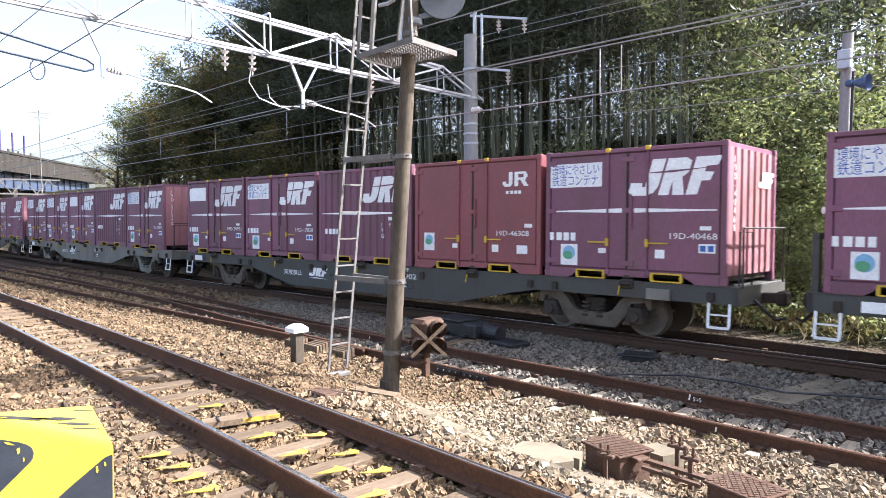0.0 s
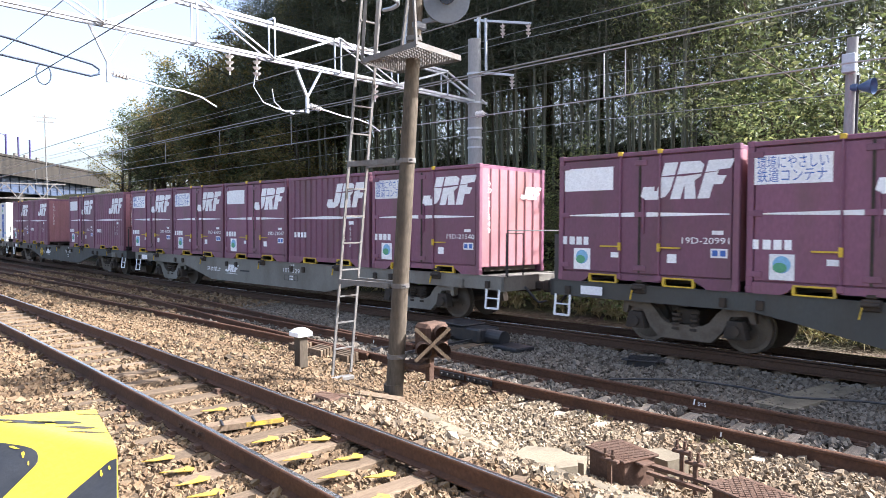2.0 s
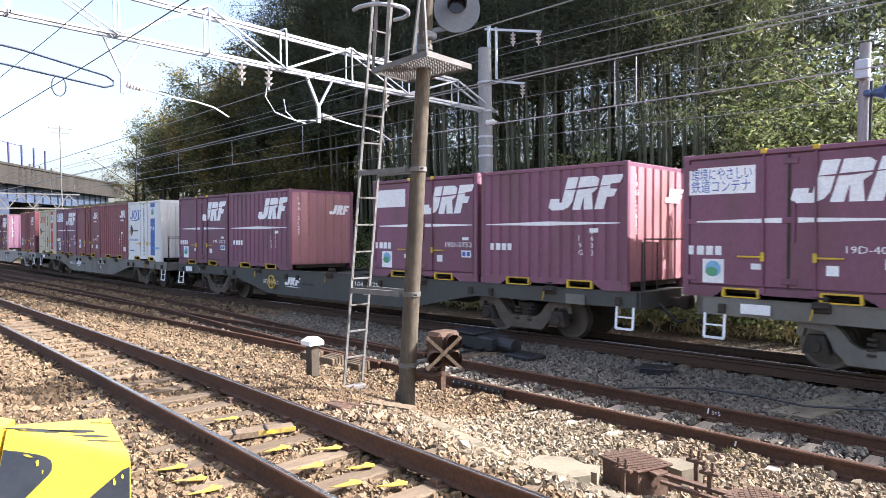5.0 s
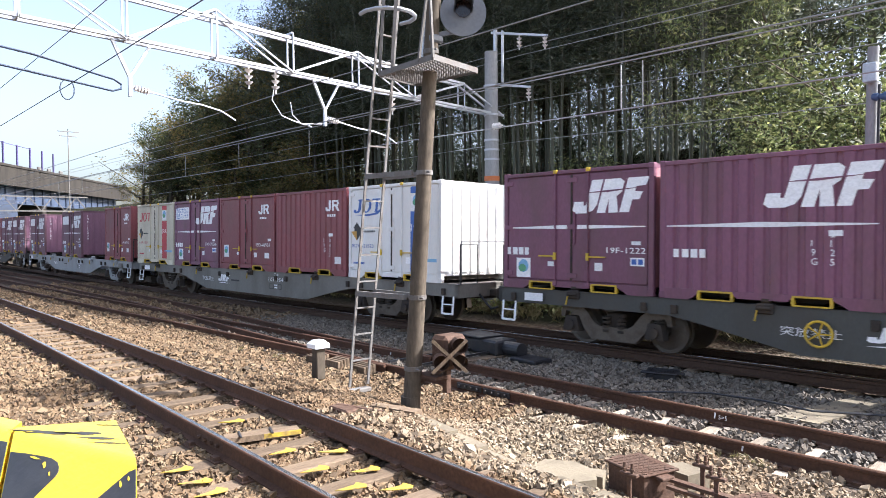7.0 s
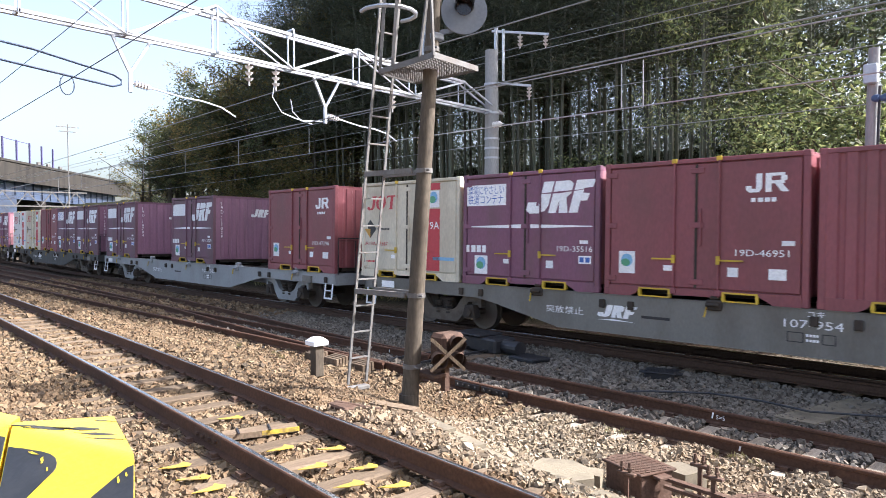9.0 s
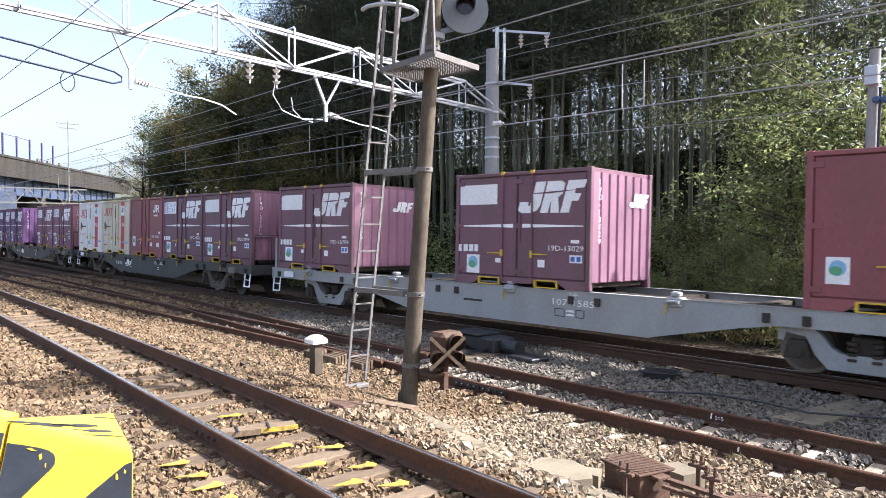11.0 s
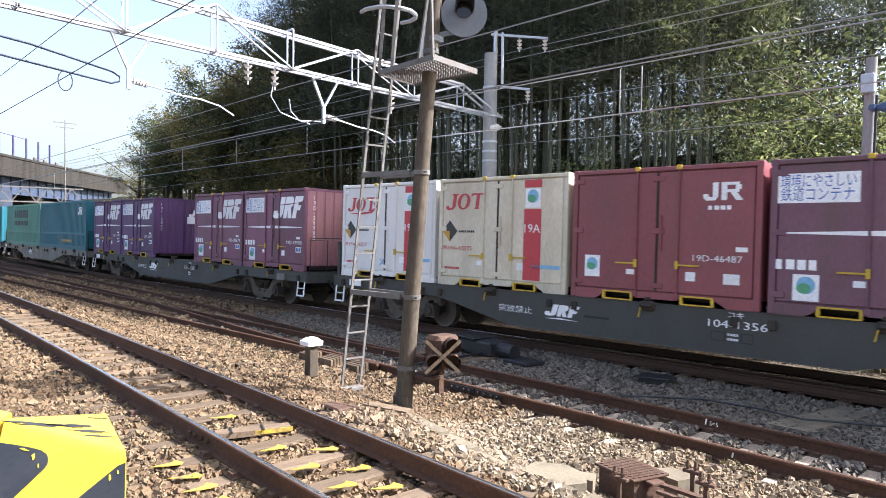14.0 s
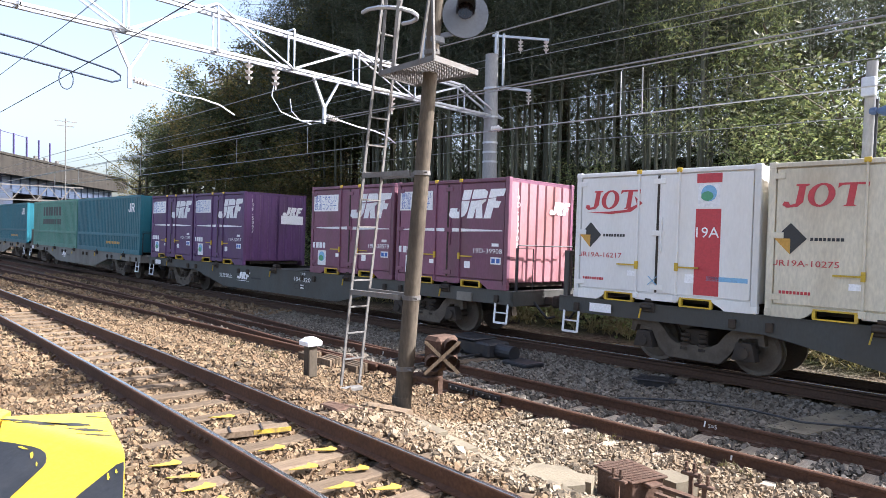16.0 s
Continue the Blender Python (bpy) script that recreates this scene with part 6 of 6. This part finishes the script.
def build_wood():
    rnd = random.Random(11)
    bam = [bamboo_proto(h, s) for h, s in ((12.5, 1), (13.5, 2), (11.5, 3), (14.0, 4), (12.0, 5))]
    used = set()

    def put(protos, x, y, sc, i):
        b = protos[i % len(protos)]
        m = pose(x, y, ground_z(x, y) - 0.1, 0, 0, rnd.uniform(-70, 70) if protos is bam else rnd.uniform(0, 360))
        if id(b) in used:
            o = copy_thing(b, m)
        else:
            o = b
            used.add(id(b))
            o.matrix_basis = m
        o.scale = (sc, sc, sc)
    n = 0
    for row, (y0, step) in enumerate(((20.6, 0.75), (22.6, 0.95), (24.6, 1.2), (26.6, 1.3))):
        x = -34.0 + row * 0.4
        while x < -9.2:
            put(bam, x + rnd.uniform(-0.4, 0.4), y0 + rnd.uniform(-0.9, 0.9), rnd.uniform(1.22, 1.5) + 0.03 * row, rnd.randrange(5))
            x += step * rnd.uniform(0.7, 1.3)
    # bamboo in the brightened leaf colour, standing in for sun on the grove
    light = [bamboo_proto(10.5, 6, "lit_leaf", "young bamboo with yellow-green leaves painted bright as if sunlit"), bamboo_proto(9.0, 8, "lit_leaf", "young bamboo with yellow-green leaves painted bright as if sunlit")]
    for x, y, sc, k in ((-9.9, 19.4, 1.1, 0), (-9.3, 20.0, 1.0, 1)):
        put(light, x, y, sc, k)
    for x, y, sc in ((-8.7, 21.4, 1.1), (-8.0, 22.6, 1.2), (-8.9, 23.6, 1.3), (-7.4, 24.2, 1.15), (-6.6, 25.4, 1.1)):
        put(bam, x, y, sc, rnd.randrange(5))
    broad = [tree_proto(9.0, 3.4, 21, "tree_leaf", "broad-leaved tree with dense dark green crown", leaf=0.19, per=26, clumps=196),
             tree_proto(8.0, 3.0, 22, "autumn_leaf", "tree with yellowing autumn leaves", leaf=0.17, per=26, clumps=196),
             tree_proto(10.5, 3.8, 23, "tree_leaf", "tall broad-leaved tree with uneven crown", leaf=0.19, per=26, clumps=196)]
    big = [tree_proto(16.0, 4.6, 26, "tree_leaf", "tall dark broad-leaved tree with a dense crown", leaf=0.20, per=18, clumps=420),
           tree_proto(15.0, 4.4, 27, "autumn_leaf", "tall tree with yellowing autumn leaves", leaf=0.19, per=18, clumps=420)]
    thin = [tree_proto(8.5, 3.2, 24, "autumn_leaf", "half-bare tree with sparse brown autumn leaves", leaf=0.17, per=13, clumps=112),
            tree_proto(9.0, 3.0, 25, "tree_leaf", "thin roadside tree with sparse dull leaves", leaf=0.2, per=14, clumps=112)]
    for i in range(84):
        x = rnd.uniform(-98, -33)
        y = rnd.uniform(19.5, 28)
        if x < -2.9 * y:
            continue
        h = max(2.2, top_of_wood(x) - ground_z(x, y)) * rnd.uniform(0.75, 1.0)
        k = rnd.choice((0, 1, 1, 2))
        if x < -56:
            put(thin, x, y, h / 9.0, rnd.choice((0, 0, 1)))
        else:
            put(big, x, y, h / 15.5, 1 if k == 1 else 0)
    for i in range(13):
        x = -61 + i * 2.1 + rnd.uniform(-0.5, 0.5)
        y = rnd.uniform(23, 26)
        put(big, x, y, max(4, top_of_wood(x) - ground_z(x, y)) / 16.0, rnd.randrange(2))
    for i in range(10):
        x = rnd.uniform(-46, -30)
        put(broad, x, rnd.uniform(19, 22), rnd.uniform(0.7, 1.0), rnd.randrange(3))
    # second rank, high behind the bamboo
    for i in range(23):
        x = -42 + i * 2.0 + rnd.uniform(-0.6, 0.6)
        put(big[:1], x, rnd.uniform(29, 34) + max(0, x + 10) * 0.3, rnd.uniform(0.8, 0.95), 0)
    # bushes near the loudspeaker pole, some with sunlight painted into the leaf colour
    bush = [tree_proto(5.0, 2.0, 31, "lit_leaf", "bush with yellow-green leaves painted bright as if sunlit", "bush", 0.11, 48, 112),
            tree_proto(4.0, 1.7, 32, "tree_leaf", "dense green bush on the slope", "bush", 0.13, 34, 84)]
    for x, y, s, k in ((-6.7, 18.4, 1.15, 0), (-6.1, 18.8, 1.05, 0), (-7.2, 18.8, 0.95, 0), (-6.0, 19.6, 1.45, 1), (-4.6, 19.0, 0.9, 0), (-9.6, 18.6, 0.6, 1), (-11.5, 18.8, 0.65, 0), (-5.6, 17.8, 0.35, 0), (-8.2, 17.9, 0.38, 0),
                       (-13.5, 18.9, 0.6, 1), (-8.4, 21.0, 1.7, 1), (-4.6, 23.5, 1.5, 1),
                       (-8.4, 17.4, 0.45, 0), (-7.2, 17.2, 0.5, 0), (-6.2, 17.5, 0.55, 0), (-5.0, 17.3, 0.45, 0), (-4.4, 17.9, 0.6, 0), (-9.6, 17.2, 0.4, 0), (-7.8, 16.9, 0.42, 0), (-6.7, 16.9, 0.4, 0)):
        put(bush, x, y, s, k)
    for i in range(34):
        x = rnd.uniform(-70, -14)
        put(bush, x, rnd.uniform(18.2, 20.2), rnd.uniform(0.45, 0.85), rnd.randrange(2))
    for b in (*bam, *light, *broad, *big, *thin, *bush):
        if id(b) not in used:
            for o in (*b.children_recursive, b):
                bpy.data.objects.remove(o)
    # dense foliage deeper in the wood
    c = []
    for i in range(3600):
        x = rnd.uniform(-60, -9.5)
        y = rnd.uniform(27, 34)
        z = rnd.uniform(4.0, 9.5) if i % 3 == 0 else rnd.uniform(3.0, max(6, top_of_wood(x) * 1.05))
        if -27 < x < -9.5 and 6.3 < z < 10 and i % 12 == 0:
            continue
        c.append((x, y, z))
    for i in range(900):
        x = rnd.uniform(-31, -5)
        c.append((x, rnd.uniform(27.5, 35) + max(0, x + 10) * 0.4, rnd.uniform(6.2, 12.5)))
    deep = new("deep_foliage", leaves("deep_foliage", c, 56, (0.85, 0.85, 0.65), 0.23, M["bamboo_leaf"], droop=0.8, ratio=0.26))
    tagged(deep, "dense dark bamboo foliage deep in the grove", "foliage", kind="stuff")
    # low growth along the foot of the slope
    c = []
    for i in range(2600):
        x = -2 - abs(rnd.gauss(0, 1)) * 26
        y = rnd.uniform(15.6, 20.5)
        c.append((x, y, ground_z(x, y) + rnd.uniform(0.0, 0.35 + 0.2 * (y - 15.6))))
    low = new("undergrowth", leaves("undergrowth", c, 22, (0.3, 0.3, 0.16), 0.12, M["lit_leaf"], droop=0.1, ratio=0.6))
    tagged(low, "tangled low vines and weeds at the foot of the slope", "undergrowth", kind="stuff")
    c = []
    for i in range(900):
        x = -3 - abs(rnd.gauss(0, 1)) * 18
        y = rnd.uniform(15.2, 17.5)
        c.append((x, y, ground_z(x, y) + 0.12))
    g = new("dry_grass", leaves("dry_grass", c, 12, (0.12, 0.12, 0.08), 0.28, M["straw"], droop=-1.2, ratio=0.06))
    tagged(g, "dry straw-coloured grass beside the line", "grass", kind="stuff")
    c = []
    for x, y in ((-3.25, 7.7), (-13.2, 7.3), (-14.5, 7.2), (-4.9, 7.6), (-12.6, 7.2), (-3.6, 7.72)):
        for j in range(4):
            xx, yy = x + rnd.gauss(0, 0.12), y + rnd.gauss(0, 0.05)
            c.append((xx, yy, ground_z(xx, yy) + 0.05))
    g = new("weeds", leaves("weeds", c, 7, (0.05, 0.05, 0.03), 0.10, M["straw"], droop=-1.4, ratio=0.06))
    tagged(g, "small dry weeds in the ballast", "grass", kind="stuff")


build_wood()


# ---------------------------------------------------------------- ballast stones
def scatter_stones(name, label, xs, ys, ds, size, keep, key="stones"):
    """Angular stones lying at random on the ground, as one joined mesh."""
    n = int((xs[1] - xs[0]) * (ys[1] - ys[0]) * ds)
    x, y = RNG.uniform(*xs, n), RNG.uniform(*ys, n)
    ok = np.array([keep(a, b) for a, b in zip(x, y)])
    x, y = x[ok], y[ok]
    n = len(x)
    z = np.array([ground_z(a, b) for a, b in zip(x, y)])
    z += np.array([noise.noise(Vector((a * 0.9, b * 0.9, 0))) * 0.035 + noise.noise(Vector((a * 0.25, b * 0.25, 5))) * 0.05 for a, b in zip(x, y)])
    cube = np.array([(i, j, k) for i in (-1, 1) for j in (-1, 1) for k in (-1, 1)], float) * 0.5
    v = cube[None] * RNG.uniform(0.55, 1.15, (n, 1, 3)) + RNG.normal(0, 0.13, (n, 8, 3))
    q = RNG.normal(0, 1, (n, 4))
    q /= np.linalg.norm(q, axis=1, keepdims=True)
    w, a, b, c = q.T
    R = np.stack([1 - 2 * (b * b + c * c), 2 * (a * b - c * w), 2 * (a * c + b * w), 2 * (a * b + c * w), 1 - 2 * (a * a + c * c), 2 * (b * c - a * w),
                  2 * (a * c - b * w), 2 * (b * c + a * w), 1 - 2 * (a * a + b * b)], 1).reshape(n, 3, 3)
    s = size * RNG.lognormal(0, 0.28, (n, 1, 1))
    v = np.einsum("nij,nkj->nki", R, v) * s
    v += np.stack([x, y, z + RNG.uniform(-0.012, 0.022, n)], 1)[:, None]
    quads = np.array([(0, 1, 3, 2), (4, 6, 7, 5), (0, 4, 5, 1), (2, 3, 7, 6), (0, 2, 6, 4), (1, 5, 7, 3)])
    f = (np.arange(n)[:, None, None] * 8 + quads[None]).reshape(-1, 4)
    me = bpy.data.meshes.new(name)
    me.vertices.add(n * 8)
    me.vertices.foreach_set("co", v.ravel())
    me.loops.add(f.size)
    me.loops.foreach_set("vertex_index", f.ravel().astype(np.int32))
    me.polygons.add(len(f))
    me.polygons.foreach_set("loop_start", np.arange(0, f.size, 4, dtype=np.int32))
    me.update()
    me.validate()
    me.shade_flat()
    me.materials.append(M[key])
    tagged(new(name, me), label, "ballast", kind="stuff")


def in_view(x, y):
    """The fan of ground before the camera, clear of rails and slabs."""
    a = math.degrees(math.atan2(-x, y))
    if not 10 < a < 84:
        return False
    for fn, first, step in ((near_y, -42, 0.64), (mid_y, -36, 0.66)):
        d = abs(y - fn(x))
        if abs(d - 0.565) < 0.08:
            return False
        if d < 1.06 and abs((x - first + step / 2) % step - step / 2) < 0.115:
            return False
    return True


def pale_patch(x, y):
    """Newer, paler stone between the near track and the siding."""
    return y > 4.4 and x > -6.6 + 0.8 * noise.noise(Vector((x * 0.8, y * 0.8, 3)))


scatter_stones("ballast_near", "loose brown and grey crushed stones, sunlit", (-9.0, -0.5), (1.0, 8.0), 1250, 0.036, lambda x, y: in_view(x, y) and not pale_patch(x, y))
scatter_stones("ballast_pale", "loose pale newly tipped crushed stones, sunlit", (-7.5, -0.5), (4.0, 8.0), 1250, 0.036, lambda x, y: in_view(x, y) and pale_patch(x, y), "stones_pale")
scatter_stones("ballast_middle", "loose tan crushed stones between the tracks", (-19.0, -9.0), (1.5, 8.0), 540, 0.047, in_view)
scatter_stones("ballast_far", "grey crushed stones beside the freight line", (-20.0, -1.0), (8.0, 12.0), 500, 0.045, in_view, "stones_grey")
scatter_stones("ballast_distant", "crushed stones along the tracks in the distance", (-40.0, -19.0), (2.0, 11.5), 90, 0.085, in_view)


# ---------------------------------------------------------------- sleepers
def sleeper_mesh(l, w, h, key):
    return Mesh().box(-w / 2, w / 2, -l / 2, l / 2, -h, 0, 0.012).data("sleeper", M[key])


def lay_sleepers(key, xs, length, mat_key, plates=True):
    tr, pts, z, lean = TRACKS[key]
    me = sleeper_mesh(length, 0.21, 0.14, mat_key)
    pl = Mesh()
    for s in (-1, 1):
        pl.box(-0.09, 0.09, s * 0.565 - 0.16, s * 0.565 + 0.16, 0.0, 0.014)
        for d in (-0.115, 0.115):
            pl.box(-0.045, 0.045, s * 0.565 + d - 0.03, s * 0.565 + d + 0.03, 0.014, 0.05)
    pl = pl.data("tie_plate", M["rust"])
    px, py = [p[0] for p in pts], [p[1] for p in pts]
    rnd = random.Random(5)
    for x in xs:
        y = float(np.interp(x, px, py))
        slope = (float(np.interp(x + 0.5, px, py)) - float(np.interp(x - 0.5, px, py)))
        o = new("sleeper", me)
        o.parent = tr
        o.matrix_basis = pose(x + rnd.uniform(-0.02, 0.02), y + rnd.uniform(-0.05, 0.05), z - 0.186, 0, 0, math.degrees(slope) + rnd.uniform(-1.5, 1.5))
        if plates:
            q = new("tie_plate", pl)
            q.parent = o
    return tr


near = lay_sleepers("near", np.arange(-42, 2, 0.64), 2.15, "wood")
lay_sleepers("mid", np.arange(-36, 3, 0.66), 2.15, "wood_pale")
lay_sleepers("side", np.arange(-36, -15, 0.66), 2.15, "wood", False)
lay_sleepers("main", np.arange(-40, 5, 0.66), 2.0, "wood")


def build_yellow_marks():
    """Yellow paint left on sleepers of the near track, and a yellow timber between its rails."""
    t = thing("yellow_timber", "yellow-edged timber block strapped between the rails", "timber")
    part("block", Mesh().bar((-6.66, 3.12, 0.335), (-6.40, 3.82, 0.345), 0.17, 0.06), M["wood"], t)
    part("yellow_edge", Mesh().bar((-6.45, 3.45, 0.345), (-6.31, 3.80, 0.352), 0.012, 0.045), M["yellow_worn"], t, "yellow painted edge")
    for k in (0.2, 0.62):
        p = Vector((-6.66, 3.12, 0.335)).lerp(Vector((-6.40, 3.82, 0.345)), k)
        part("strap", Mesh().bar(p + Vector((-0.10, 0.04, 0.034)), p + Vector((0.10, -0.035, 0.034)), 0.02, 0.014), M["dark_iron"], t)
    m = thing("yellow_marking", "worn yellow paint triangles on the sleepers", "paint marking")
    rnd = random.Random(3)
    for x, y, rz in ((-5.95, 3.35, 20), (-5.62, 3.72, -10), (-5.3, 3.30, 15), (-4.98, 3.62, 5), (-4.72, 3.28, 10), (-4.45, 3.55, 0), (-4.1, 3.2, 12), (-6.15, 2.42, 10), (-5.75, 2.42, 0), (-5.42, 2.40, 20), (-5.1, 2.36, 5),
                     (-7.3, 3.5, 0), (-4.75, 2.2, 10), (-3.7, 3.25, 10)):
        tri = [(-0.13, -0.045), (-0.02, -0.07), (0.13, -0.07), (0.15, -0.01), (0.08, 0.07), (0.05, 0.015)]
        part("paint_patch", Mesh().sheet(tri, 0, 0.006, pose(x, y, 0.326, 0, 0, rz + 60)), M["yellow_worn"], m)


build_yellow_marks()


# ---------------------------------------------------------------- movement of the train
RUN = [(0, 0.0), (0.5, 3.886), (1, 7.777), (1.5, 11.668), (2, 15.566), (2.5, 19.477), (3, 23.399), (3.5, 27.325), (4, 31.251), (4.5, 35.182), (5, 39.118), (5.5, 43.060),
       (6, 47.010), (6.5, 50.969), (7, 54.937), (7.5, 58.909), (8, 62.886), (8.5, 66.870), (9, 70.863), (9.5, 74.861), (10, 78.863), (10.5, 82.870), (11, 86.879), (11.5, 90.890),
       (12, 94.902), (12.5, 98.913), (13, 102.921), (13.5, 106.918), (14, 110.930), (14.5, 114.98), (14.8, 117.40), (14.95, 118.60), (15.2, 118.60), (16, 118.60)]


def carriage(s):
    """Pose of a wagon whose middle stands at s on the main line."""
    a, b = main_line(s - PIVOT), main_line(s + PIVOT)
    return pose((a[0] + b[0]) / 2, (a[1] + b[1]) / 2, 0.0, 0, 0, math.degrees(math.atan2(b[1] - a[1], b[0] - a[0]))) @ pose(0, 0, 0, CANT)


def motions():
    for ob, centre, along, up in MOVES:
        walk(ob, [(t, carriage(centre + run) @ pose(along, 0, up)) for t, run in RUN])
    ts = [r[0] for r in RUN]
    rs = [r[1] for r in RUN]
    times = [2 * i / 30 for i in range(225)] + [14.95, 15.2, 16.0]
    first = WHEELS[0]
    walk(first, [(t, pose(0, 0, 0, 0, math.degrees(float(np.interp(t, ts, rs)) / 0.43), 0)) for t in sorted(times)])
    for w in WHEELS[1:]:
        w.rotation_mode = "QUATERNION"
        keys = w.animation_data_create()
        keys.action = first.animation_data.action
        keys.action_slot = first.animation_data.action_slot


motions()
